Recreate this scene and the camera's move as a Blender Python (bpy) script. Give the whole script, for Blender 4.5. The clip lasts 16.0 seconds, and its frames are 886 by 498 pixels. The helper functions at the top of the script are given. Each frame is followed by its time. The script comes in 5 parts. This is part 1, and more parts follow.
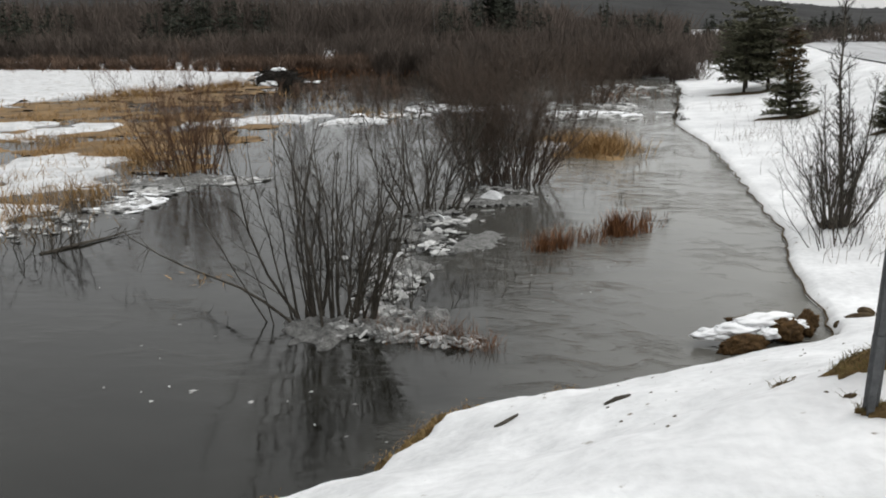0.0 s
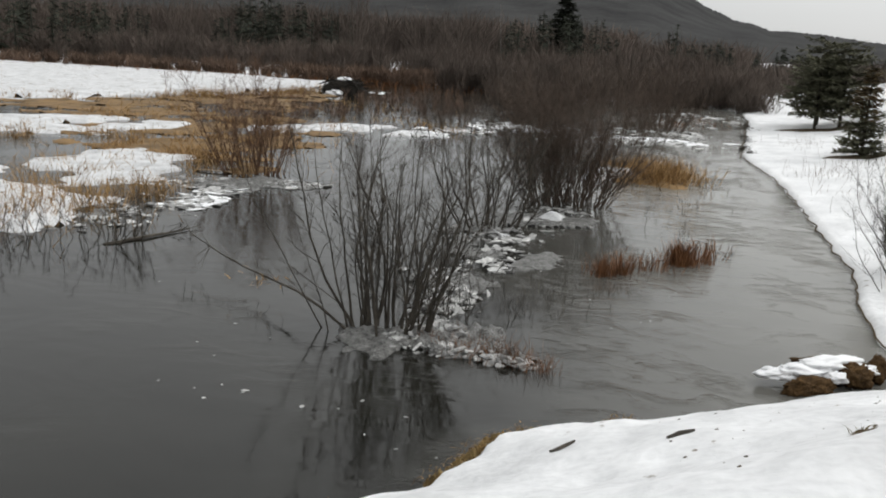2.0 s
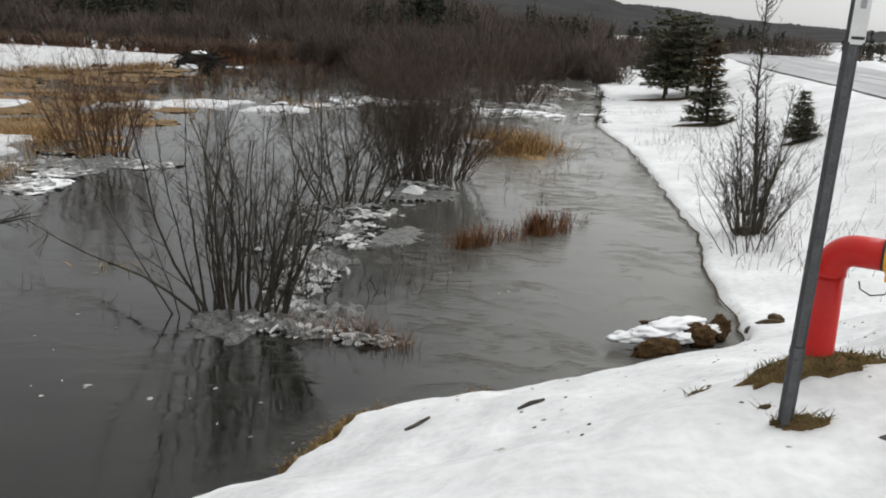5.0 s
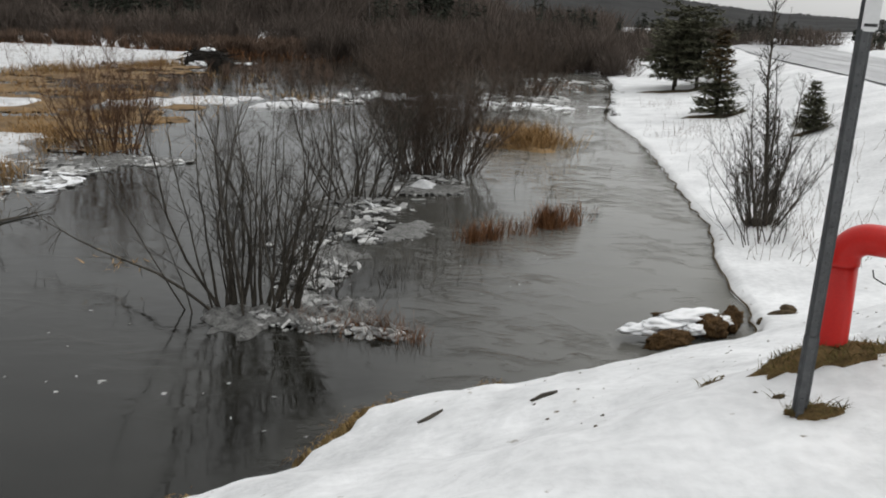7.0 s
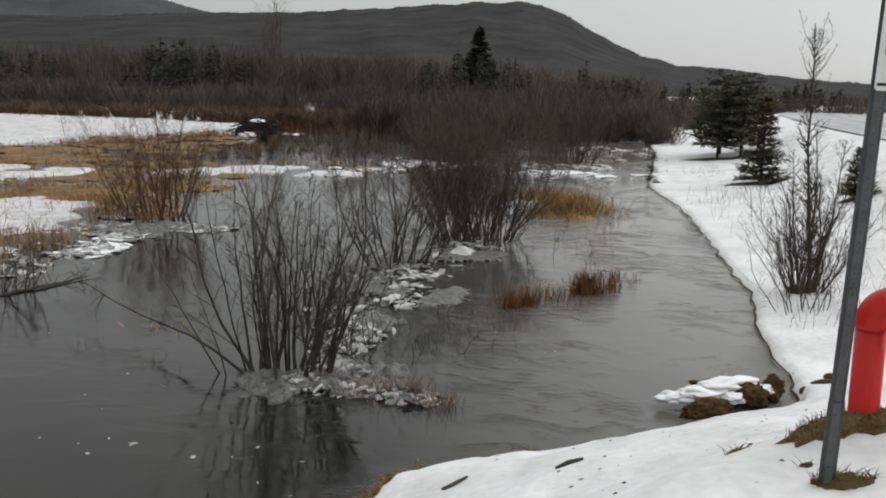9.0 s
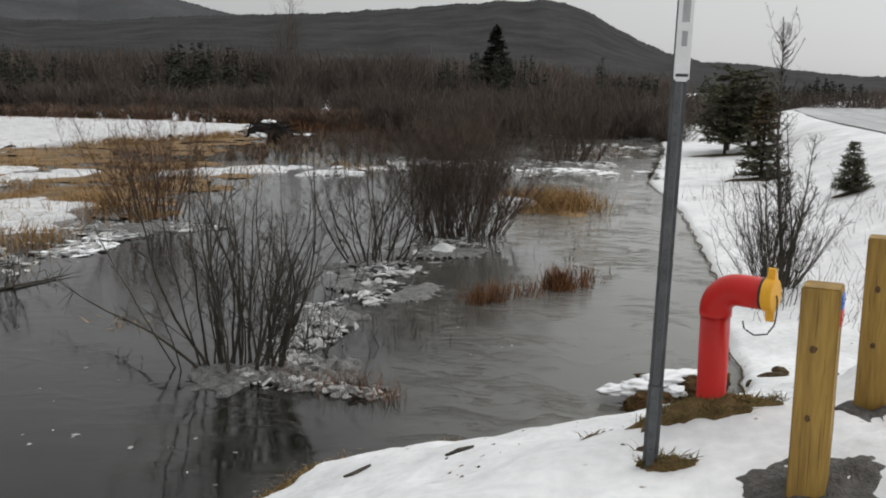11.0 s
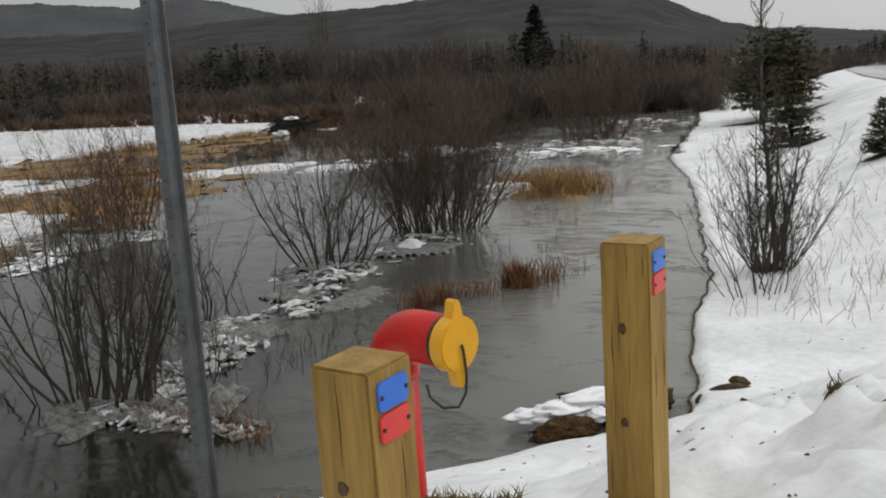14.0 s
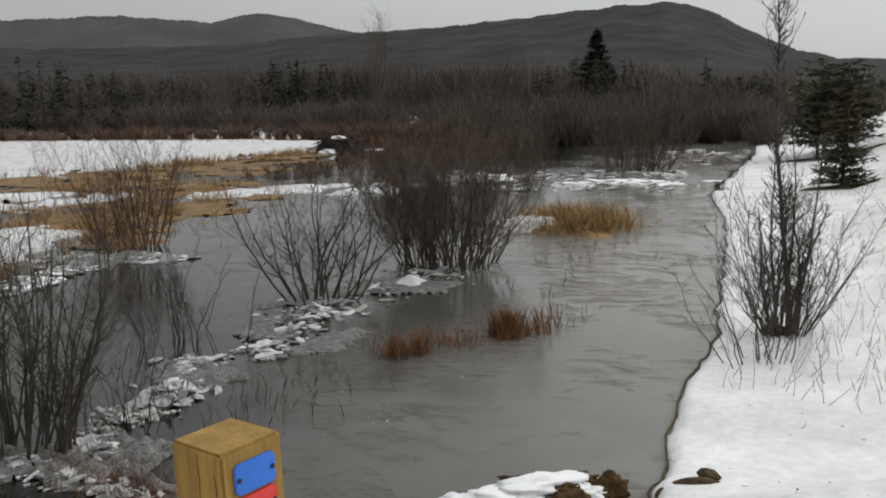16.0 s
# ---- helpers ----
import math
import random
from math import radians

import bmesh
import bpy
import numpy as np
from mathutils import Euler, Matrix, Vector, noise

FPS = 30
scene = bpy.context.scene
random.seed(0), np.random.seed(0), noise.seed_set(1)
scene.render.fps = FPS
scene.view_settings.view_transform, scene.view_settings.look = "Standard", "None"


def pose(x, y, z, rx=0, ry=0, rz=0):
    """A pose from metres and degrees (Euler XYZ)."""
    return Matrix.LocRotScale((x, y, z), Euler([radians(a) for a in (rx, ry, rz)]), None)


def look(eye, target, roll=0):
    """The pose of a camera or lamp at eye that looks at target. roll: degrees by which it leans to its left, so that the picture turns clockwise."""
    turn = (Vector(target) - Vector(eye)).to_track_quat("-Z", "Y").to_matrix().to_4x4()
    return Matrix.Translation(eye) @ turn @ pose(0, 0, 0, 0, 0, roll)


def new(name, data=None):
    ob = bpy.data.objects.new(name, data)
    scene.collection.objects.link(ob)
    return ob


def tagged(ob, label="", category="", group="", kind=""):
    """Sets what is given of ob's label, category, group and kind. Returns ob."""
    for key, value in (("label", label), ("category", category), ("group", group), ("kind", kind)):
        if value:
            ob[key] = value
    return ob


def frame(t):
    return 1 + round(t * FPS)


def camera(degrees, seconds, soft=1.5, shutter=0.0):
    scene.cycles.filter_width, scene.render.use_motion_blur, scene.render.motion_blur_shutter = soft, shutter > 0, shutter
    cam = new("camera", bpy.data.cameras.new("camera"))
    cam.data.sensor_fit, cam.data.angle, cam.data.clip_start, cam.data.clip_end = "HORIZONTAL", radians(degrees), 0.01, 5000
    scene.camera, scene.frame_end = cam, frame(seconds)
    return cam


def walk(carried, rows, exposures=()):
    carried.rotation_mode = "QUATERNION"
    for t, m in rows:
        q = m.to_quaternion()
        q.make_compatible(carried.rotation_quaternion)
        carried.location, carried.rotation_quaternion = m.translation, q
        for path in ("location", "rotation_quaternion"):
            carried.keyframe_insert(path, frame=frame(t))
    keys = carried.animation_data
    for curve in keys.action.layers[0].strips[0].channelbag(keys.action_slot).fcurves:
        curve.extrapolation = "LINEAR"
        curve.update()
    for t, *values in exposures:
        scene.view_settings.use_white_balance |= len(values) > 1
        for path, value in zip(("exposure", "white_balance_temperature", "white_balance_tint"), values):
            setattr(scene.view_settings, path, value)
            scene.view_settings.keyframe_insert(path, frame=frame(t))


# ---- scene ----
cam = camera(54.0, 16.0, soft=1.9)
PATH = [
    (0, (0.085, -0.824, 3.416), (-0.195, 1.091, 2.913), -0.6),
    (0.5, (0.071, -0.846, 3.404), (-0.248, 1.063, 2.901), -0.6),
    (1, (0.023, -0.821, 3.392), (-0.326, 1.086, 2.9), 0.5),
    (1.5, (-0.017, -0.758, 3.366), (-0.392, 1.15, 2.899), 2.0),
    (2, (-0.042, -0.743, 3.368), (-0.439, 1.161, 2.901), 2.5),
    (2.5, (-0.038, -0.732, 3.363), (-0.447, 1.168, 2.894), 2.3),
    (3, (-0.023, -0.682, 3.352), (-0.439, 1.215, 2.875), 1.9),
    (3.5, (-0.014, -0.616, 3.337), (-0.407, 1.284, 2.852), 1.9),
    (4, (0.055, -0.551, 3.32), (-0.209, 1.371, 2.832), 2.2),
    (4.5, (0.101, -0.581, 3.369), (0.001, 1.353, 2.868), 2.6),
    (7, (0.089, -0.598, 3.359), (-0.032, 1.328, 2.834), 1.9),
    (7.5, (0.089, -0.591, 3.358), (-0.061, 1.344, 2.877), 1.6),
    (8, (0.121, -0.59, 3.346), (-0.06, 1.356, 2.918), 1.3),
    (8.5, (0.152, -0.592, 3.333), (-0.062, 1.361, 2.958), 1.3),
    (11, (1.12, -0.613, 3.327), (0.829, 1.329, 2.949), 0.7),
    (11.5, (1.4, -0.458, 3.31), (1.066, 1.48, 2.944), -0.1),
    (12, (1.614, -0.07, 3.232), (1.4, 1.865, 2.773), -0.2),
    (12.5, (1.85, 0.31, 3.163), (1.72, 2.25, 2.693), -0.4),
    (13, (1.983, 0.604, 3.143), (1.813, 2.547, 2.7), -0.9),
    (13.5, (2.324, 0.975, 3.107), (2.154, 2.922, 2.681), -1.3),
    (14, (2.595, 1.283, 3.116), (2.161, 3.194, 2.714), -3.3),
    (14.5, (2.801, 1.641, 3.121), (2.313, 3.541, 2.733), -3.2),
    (15, (3.101, 1.906, 3.165), (2.574, 3.797, 2.785), -3.0),
    (15.5, (3.248, 2.176, 3.17), (2.7, 4.064, 2.803), -2.3),
    (16, (3.403, 2.38, 3.231), (2.834, 4.264, 2.879), -1.6),
]
walk(cam, [(t, look(eye, target, roll)) for t, eye, target, roll in PATH],
     exposures=[(0, -0.03), (2.5, 0.0), (4.5, -0.04), (7, -0.21), (11, -0.23), (12.5, -0.33), (14, -0.33), (15.5, -0.27), (16, -0.27)])

# ---------- daylight: overcast sky ----------
world = bpy.data.worlds.new("overcast")
scene.world = world
world.use_nodes = True
wn, wl = world.node_tree.nodes, world.node_tree.links
wn.clear()
sky = wn.new("ShaderNodeTexSky")
sky.sky_type = "NISHITA"
sky.sun_disc = False
sky.sun_elevation, sky.sun_rotation = radians(38), radians(60)
hsv = wn.new("ShaderNodeHueSaturation")
hsv.inputs["Saturation"].default_value = 0.12
hsv.inputs["Value"].default_value = 0.05
tc = wn.new("ShaderNodeTexCoord")
sep = wn.new("ShaderNodeSeparateXYZ")
grad = wn.new("ShaderNodeValToRGB")
grad.color_ramp.elements[0].position, grad.color_ramp.elements[0].color = 0.0, (0.335, 0.342, 0.345, 1)
grad.color_ramp.elements[1].position, grad.color_ramp.elements[1].color = 0.75, (1.15, 1.17, 1.155, 1)
cloud = wn.new("ShaderNodeTexNoise")
cloud.inputs["Scale"].default_value = 3.0
cloud.inputs["Detail"].default_value = 5.0
cmap = wn.new("ShaderNodeMapRange")
cmap.inputs["To Min"].default_value, cmap.inputs["To Max"].default_value = 0.90, 1.10
mul = wn.new("ShaderNodeMixRGB")
mul.blend_type, mul.inputs[0].default_value = "MULTIPLY", 1.0
add = wn.new("ShaderNodeMixRGB")
add.blend_type, add.inputs[0].default_value = "ADD", 1.0
bg = wn.new("ShaderNodeBackground")
bg.inputs["Strength"].default_value = 0.88
wo = wn.new("ShaderNodeOutputWorld")
wl.new(tc.outputs["Generated"], sep.inputs[0])
wl.new(tc.outputs["Generated"], cloud.inputs["Vector"])
wl.new(sep.outputs["Z"], grad.inputs[0])
wl.new(cloud.outputs["Fac"], cmap.inputs["Value"])
wl.new(grad.outputs[0], mul.inputs[1])
wl.new(cmap.outputs[0], mul.inputs[2])
wl.new(sky.outputs[0], hsv.inputs["Color"])
# the cloud is thinner and brighter towards the hidden sun
side = wn.new("ShaderNodeVectorMath")
side.operation = "DOT_PRODUCT"
side.inputs[1].default_value = (0.86, 0.44, 0.26)
thin = wn.new("ShaderNodeMapRange")
thin.inputs["From Min"].default_value, thin.inputs["From Max"].default_value = -1.0, 1.0
thin.inputs["To Min"].default_value, thin.inputs["To Max"].default_value = 0.42, 1.42
mul2 = wn.new("ShaderNodeMixRGB")
mul2.blend_type, mul2.inputs[0].default_value = "MULTIPLY", 1.0
wl.new(tc.outputs["Generated"], side.inputs[0])
wl.new(side.outputs["Value"], thin.inputs["Value"])
wl.new(mul.outputs[0], mul2.inputs[1])
wl.new(thin.outputs[0], mul2.inputs[2])
wl.new(mul2.outputs[0], add.inputs[1])
wl.new(hsv.outputs[0], add.inputs[2])
wl.new(add.outputs[0], bg.inputs["Color"])
wl.new(bg.outputs[0], wo.inputs[0])
sun_data = bpy.data.lights.new("sun", "SUN")
sun_data.energy, sun_data.angle, sun_data.color = 0.6, radians(25), (1.0, 0.98, 0.95)
sun = new("sun", sun_data)
sun.matrix_world = look((38, 20, 36), (0, 0, 0))


# ---------- materials ----------
def surface(name, dark, light, scale=3.0, rough=0.8, bump=0.2, fine=12.0, detail=6.0, stretch=(1, 1, 1), speck=None, speck_scale=30.0, speck_at=0.72,
            metal=0.0, vary=0.0, steep=None, coat=0.0, bump_dist=0.02, spec=0.5):
    """Two scales of colour noise, fine relief, optional specks, and another colour where the surface is steep."""
    m = bpy.data.materials.new(name)
    m.use_nodes = True
    n, l = m.node_tree.nodes, m.node_tree.links
    b = n["Principled BSDF"]
    co = n.new("ShaderNodeTexCoord")
    mp = n.new("ShaderNodeMapping")
    mp.inputs["Scale"].default_value = stretch
    l.new(co.outputs["Object"], mp.inputs["Vector"])
    big, small = n.new("ShaderNodeTexNoise"), n.new("ShaderNodeTexNoise")
    for tex, sc in ((big, scale), (small, scale * fine)):
        tex.inputs["Scale"].default_value, tex.inputs["Detail"].default_value = sc, detail
        l.new(mp.outputs[0], tex.inputs["Vector"])
    mixf = n.new("ShaderNodeMath")
    mixf.operation = "MULTIPLY_ADD"
    mixf.inputs[1].default_value, mixf.inputs[2].default_value = 0.45, 0.0
    l.new(small.outputs["Fac"], mixf.inputs[0])
    summ = n.new("ShaderNodeMath")
    summ.operation = "MULTIPLY_ADD"
    summ.inputs[1].default_value = 0.75
    l.new(big.outputs["Fac"], summ.inputs[0])
    l.new(mixf.outputs[0], summ.inputs[2])
    ramp = n.new("ShaderNodeValToRGB")
    ramp.color_ramp.elements[0].position, ramp.color_ramp.elements[0].color = 0.38, (*dark, 1)
    ramp.color_ramp.elements[1].position, ramp.color_ramp.elements[1].color = 0.78, (*light, 1)
    l.new(summ.outputs[0], ramp.inputs[0])
    col = ramp.outputs[0]
    if vary:
        oi = n.new("ShaderNodeNewGeometry")
        mr = n.new("ShaderNodeMapRange")
        mr.inputs["To Min"].default_value, mr.inputs["To Max"].default_value = 1 - vary, 1 + vary
        l.new(oi.outputs["Random Per Island"], mr.inputs["Value"])
        mm = n.new("ShaderNodeMixRGB")
        mm.blend_type, mm.inputs[0].default_value = "MULTIPLY", 1.0
        l.new(col, mm.inputs[1])
        l.new(mr.outputs[0], mm.inputs[2])
        col = mm.outputs[0]
    if speck:
        sp = n.new("ShaderNodeTexNoise")
        sp.inputs["Scale"].default_value, sp.inputs["Detail"].default_value = speck_scale, 8.0
        l.new(co.outputs["Object"], sp.inputs["Vector"])
        sr = n.new("ShaderNodeMapRange")
        sr.inputs["From Min"].default_value, sr.inputs["From Max"].default_value = speck_at, speck_at + 0.06
        l.new(sp.outputs["Fac"], sr.inputs["Value"])
        sm = n.new("ShaderNodeMixRGB")
        sm.inputs[2].default_value = (*speck, 1)
        l.new(sr.outputs[0], sm.inputs[0])
        l.new(col, sm.inputs[1])
        col = sm.outputs[0]
    if steep:
        ge = n.new("ShaderNodeNewGeometry")
        sx = n.new("ShaderNodeSeparateXYZ")
        l.new(ge.outputs["Normal"], sx.inputs[0])
        st = n.new("ShaderNodeMapRange")
        st.inputs["From Min"].default_value, st.inputs["From Max"].default_value = 0.68, 0.52
        l.new(sx.outputs["Z"], st.inputs["Value"])
        em = n.new("ShaderNodeMixRGB")
        em.inputs[2].default_value = (*steep, 1)
        l.new(st.outputs[0], em.inputs[0])
        l.new(col, em.inputs[1])
        col = em.outputs[0]
    l.new(col, b.inputs["Base Color"])
    b.inputs["Roughness"].default_value = rough
    b.inputs["Metallic"].default_value = metal
    b.inputs["Coat Weight"].default_value = coat
    b.inputs["Specular IOR Level"].default_value = spec
    if bump:
        bu = n.new("ShaderNodeBump")
        bu.inputs["Strength"].default_value, bu.inputs["Distance"].default_value = bump, bump_dist
        l.new(summ.outputs[0], bu.inputs["Height"])
        l.new(bu.outputs[0], b.inputs["Normal"])
    return m


SNOW = surface("snow", (0.60, 0.602, 0.612), (0.88, 0.88, 0.89), 1.1, 0.75, 0.75, 10, steep=(0.055, 0.042, 0.028), speck=(0.16, 0.12, 0.08), speck_scale=7.0, speck_at=0.69, bump_dist=0.035)
SNOW_CLEAN = surface("clean snow", (0.76, 0.77, 0.79), (0.88, 0.88, 0.89), 1.5, 0.75, 0.5, 9, bump_dist=0.03)
ICE = surface("wet ice", (0.15, 0.148, 0.142), (0.58, 0.575, 0.565), 6.5, 0.4, 0.7, 6, vary=0.5)
MUSH = surface("ice mush", (0.020, 0.019, 0.017), (0.27, 0.266, 0.256), 11.0, 0.45, 1.0, 4, detail=10, bump_dist=0.06)
SLUSH = surface("grey slush", (0.30, 0.30, 0.30), (0.58, 0.58, 0.59), 0.35, 0.5, 0.4, 10)
SNOW_WET = surface("sodden snow", (0.42, 0.42, 0.425), (0.78, 0.78, 0.79), 2.2, 0.6, 0.8, 8, bump_dist=0.05, speck=(0.17, 0.12, 0.065), speck_scale=3.2, speck_at=0.63)
BARK = surface("alder bark", (0.030, 0.027, 0.023), (0.095, 0.083, 0.068), 8, 0.85, 0.4, 6, vary=0.35, spec=0.1)
BARK_BROWN = surface("red brown twigs", (0.056, 0.044, 0.036), (0.138, 0.104, 0.082), 6, 0.85, 0.2, 6, vary=0.35, spec=0.1)
BARK_RED = surface("russet twigs", (0.060, 0.036, 0.024), (0.165, 0.096, 0.062), 6, 0.85, 0.2, 6, vary=0.35, spec=0.1)
BARK_FAR = surface("distant twigs", (0.060, 0.050, 0.043), (0.128, 0.102, 0.086), 0.05, 0.9, 0, 40, vary=0.35, spec=0.1)
BARK_LOW = surface("low russet twigs", (0.085, 0.060, 0.046), (0.19, 0.130, 0.096), 0.4, 0.9, 0, 12, vary=0.35, spec=0.1)
TAN = surface("dead grass", (0.155, 0.090, 0.040), (0.42, 0.268, 0.122), 4, 0.85, 0.2, 8, vary=0.35, spec=0.12)
RUST = surface("rusty sedge", (0.060, 0.028, 0.014), (0.26, 0.122, 0.056), 5, 0.85, 0.2, 8, vary=0.4, spec=0.12)
MAT_GRASS = surface("matted grass", (0.060, 0.040, 0.022), (0.30, 0.185, 0.080), 1.3, 0.75, 0.8, 14, spec=0.2)
NEEDLE = surface("needles", (0.072, 0.073, 0.050), (0.170, 0.166, 0.112), 5, 0.8, 0.0, 6, vary=0.35, spec=0.1)
NEEDLE_BROWN = surface("browning needles", (0.055, 0.042, 0.022), (0.13, 0.090, 0.045), 4, 0.8, 0.0, 6, vary=0.35, spec=0.12)
NEEDLE_FAR = surface("distant needles", (0.020, 0.0225, 0.017), (0.046, 0.050, 0.037), 0.1, 0.9, 0.0, 30, vary=0.35, spec=0.08)
EARTH = surface("bank earth", (0.035, 0.026, 0.017), (0.13, 0.095, 0.055), 7, 0.9, 0.9, 8, spec=0.12)
BANKSOD = surface("hanging sod", (0.075, 0.050, 0.022), (0.30, 0.21, 0.095), 9, 0.9, 1.0, 7, spec=0.12)
TURF = surface("wet turf", (0.05, 0.040, 0.016), (0.19, 0.150, 0.058), 9, 0.9, 1.0, 7, spec=0.12)
TURF_BASE = surface("brown trampled turf", (0.045, 0.030, 0.015), (0.20, 0.135, 0.060), 11, 0.95, 1.0, 6, spec=0.1)
MUD = surface("wet gravel", (0.024, 0.021, 0.018), (0.105, 0.096, 0.086), 26, 0.6, 1.0, 4)
ROAD = surface("slushy asphalt", (0.26, 0.26, 0.27), (0.56, 0.56, 0.57), 0.25, 0.5, 0.3, 12, stretch=(1.5, 0.3, 1))
RUT = surface("wet wheel track", (0.11, 0.11, 0.112), (0.30, 0.30, 0.305), 0.6, 0.35, 0.3, 10)
WOOD = surface("treated timber", (0.17, 0.092, 0.014), (0.40, 0.245, 0.052), 5, 0.7, 0.25, 6, stretch=(3.2, 3.2, 0.28), bump_dist=0.003)
KNOT = surface("knot", (0.030, 0.016, 0.006), (0.13, 0.065, 0.018), 40, 0.7, 0.2, 4)
REDP = surface("red pipe paint", (0.44, 0.009, 0.006), (0.56, 0.014, 0.009), 4, 0.36, 0.08, 20, bump_dist=0.004, spec=0.35)
SODB = surface("torn brown sod", (0.020, 0.013, 0.008), (0.15, 0.090, 0.042), 10, 0.95, 1.0, 5, spec=0.1, bump_dist=0.05)
YELL = surface("yellow plastic", (0.75, 0.36, 0.012), (0.85, 0.44, 0.02), 5, 0.4, 0.08, 12, bump_dist=0.003)
GALV = surface("galvanised steel", (0.058, 0.060, 0.063), (0.115, 0.119, 0.123), 14, 0.65, 0.15, 5, metal=0.2, bump_dist=0.003)
BLACK = surface("black rubber and hole shade", (0.012, 0.012, 0.012), (0.03, 0.03, 0.03), 20, 0.6, 0.1, 4)
WHITE = surface("white sign sheet", (0.66, 0.66, 0.66), (0.78, 0.78, 0.78), 6, 0.4, 0.0, 9)
BARGREY = surface("grey print", (0.30, 0.30, 0.31), (0.42, 0.42, 0.43), 9, 0.5, 0.0, 9)
BLUE = surface("blue reflector", (0.02, 0.13, 0.55), (0.03, 0.17, 0.66), 14, 0.35, 0.1, 8, bump_dist=0.002)
REDR = surface("red reflector", (0.60, 0.03, 0.025), (0.72, 0.05, 0.04), 14, 0.35, 0.1, 8, bump_dist=0.002)
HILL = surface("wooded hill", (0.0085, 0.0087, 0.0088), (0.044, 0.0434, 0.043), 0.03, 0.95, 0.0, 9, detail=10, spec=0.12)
# far ridge: haze put into the colour, paler and bluer than the near hill
HILL_HAZED = surface("distant wooded hill with haze in its colour", (0.045, 0.046, 0.049), (0.078, 0.079, 0.083), 0.008, 0.95, 0.0, 12, spec=0.12)
LODGE = surface("lodge sticks", (0.010, 0.009, 0.008), (0.035, 0.03, 0.025), 5, 0.9, 0.5, 6, vary=0.3, spec=0.12)


def water_material():
    """Silty flood water: glassy, with slow swells, and patches of short ripples where the current runs."""
    m = bpy.data.materials.new("muddy stream water")
    m.use_nodes = True
    n, l = m.node_tree.nodes, m.node_tree.links
    b = n["Principled BSDF"]
    co = n.new("ShaderNodeTexCoord")
    mp = n.new("ShaderNodeMapping")
    mp.inputs["Scale"].default_value = (0.85, 1.4, 1.0)
    mp.inputs["Rotation"].default_value = (0, 0, radians(14))
    l.new(co.outputs["Object"], mp.inputs[0])

    def noise_tex(scale, detail, distortion, vector):
        t = n.new("ShaderNodeTexNoise")
        t.inputs["Scale"].default_value, t.inputs["Detail"].default_value, t.inputs["Distortion"].default_value = scale, detail, distortion
        l.new(vector, t.inputs["Vector"])
        return t.outputs["Fac"]

    def ramp_of(value, lo, hi, to_lo, to_hi):
        r = n.new("ShaderNodeMapRange")
        r.inputs["From Min"].default_value, r.inputs["From Max"].default_value = lo, hi
        r.inputs["To Min"].default_value, r.inputs["To Max"].default_value = to_lo, to_hi
        l.new(value, r.inputs["Value"])
        return r.outputs[0]

    def times(u, v):
        q = n.new("ShaderNodeMath")
        q.operation = "MULTIPLY"
        l.new(u, q.inputs[0])
        l.new(v, q.inputs[1])
        return q.outputs[0]

    sx = n.new("ShaderNodeSeparateXYZ")
    l.new(co.outputs["Object"], sx.inputs[0])
    area = noise_tex(0.36, 4.0, 0.6, co.outputs["Object"])
    broken = noise_tex(1.7, 3.0, 1.2, mp.outputs[0])
    ripples = noise_tex(7.5, 4.0, 2.6, mp.outputs[0])
    swell = noise_tex(0.8, 2.0, 1.4, mp.outputs[0])
    # ripples live in torn patches, most of them in the current along the snowy bank
    current = ramp_of(sx.outputs["X"], -2.6, 1.2, 0.16, 1.0)
    patch = times(ramp_of(area, 0.44, 0.60, 0.10, 1.0), ramp_of(broken, 0.46, 0.66, 0.12, 1.0))
    height = times(times(ripples, patch), current)
    b1, b2 = n.new("ShaderNodeBump"), n.new("ShaderNodeBump")
    b1.inputs["Strength"].default_value, b1.inputs["Distance"].default_value = 0.9, 0.042
    b2.inputs["Strength"].default_value, b2.inputs["Distance"].default_value = 0.14, 0.06
    l.new(height, b1.inputs["Height"])
    l.new(swell, b2.inputs["Height"])
    l.new(b1.outputs[0], b2.inputs["Normal"])
    l.new(b2.outputs[0], b.inputs["Normal"])
    ramp = n.new("ShaderNodeValToRGB")
    ramp.color_ramp.elements[0].position, ramp.color_ramp.elements[0].color = 0.35, (0.0080, 0.0077, 0.0062, 1)
    ramp.color_ramp.elements[1].position, ramp.color_ramp.elements[1].color = 0.7, (0.020, 0.0192, 0.0155, 1)
    l.new(area, ramp.inputs[0])
    # paler silt towards the bank; part of this lightness stands for reflected sky
    silt_sky = n.new("ShaderNodeMath")
    silt_sky.operation = "MULTIPLY_ADD"
    silt_sky.inputs[1].default_value = 3.5
    l.new(area, silt_sky.inputs[0])
    reach = n.new("ShaderNodeMath")
    reach.operation = "MULTIPLY_ADD"
    reach.inputs[1].default_value = 0.16
    l.new(ramp_of(sx.outputs["Y"], 7.0, 20.0, -10.0, 6.0), reach.inputs[0])
    l.new(sx.outputs["X"], reach.inputs[2])
    l.new(reach.outputs[0], silt_sky.inputs[2])
    mx = n.new("ShaderNodeMixRGB")
    mx.inputs[2].default_value = (0.190, 0.184, 0.167, 1)
    l.new(ramp_of(silt_sky.outputs[0], -1.2, 4.4, 0.0, 1.0), mx.inputs[0])
    l.new(ramp.outputs[0], mx.inputs[1])
    l.new(mx.outputs[0], b.inputs["Base Color"])
    b.inputs["Roughness"].default_value = 0.055
    b.inputs["IOR"].default_value = 1.333
    return m


WATER = water_material()


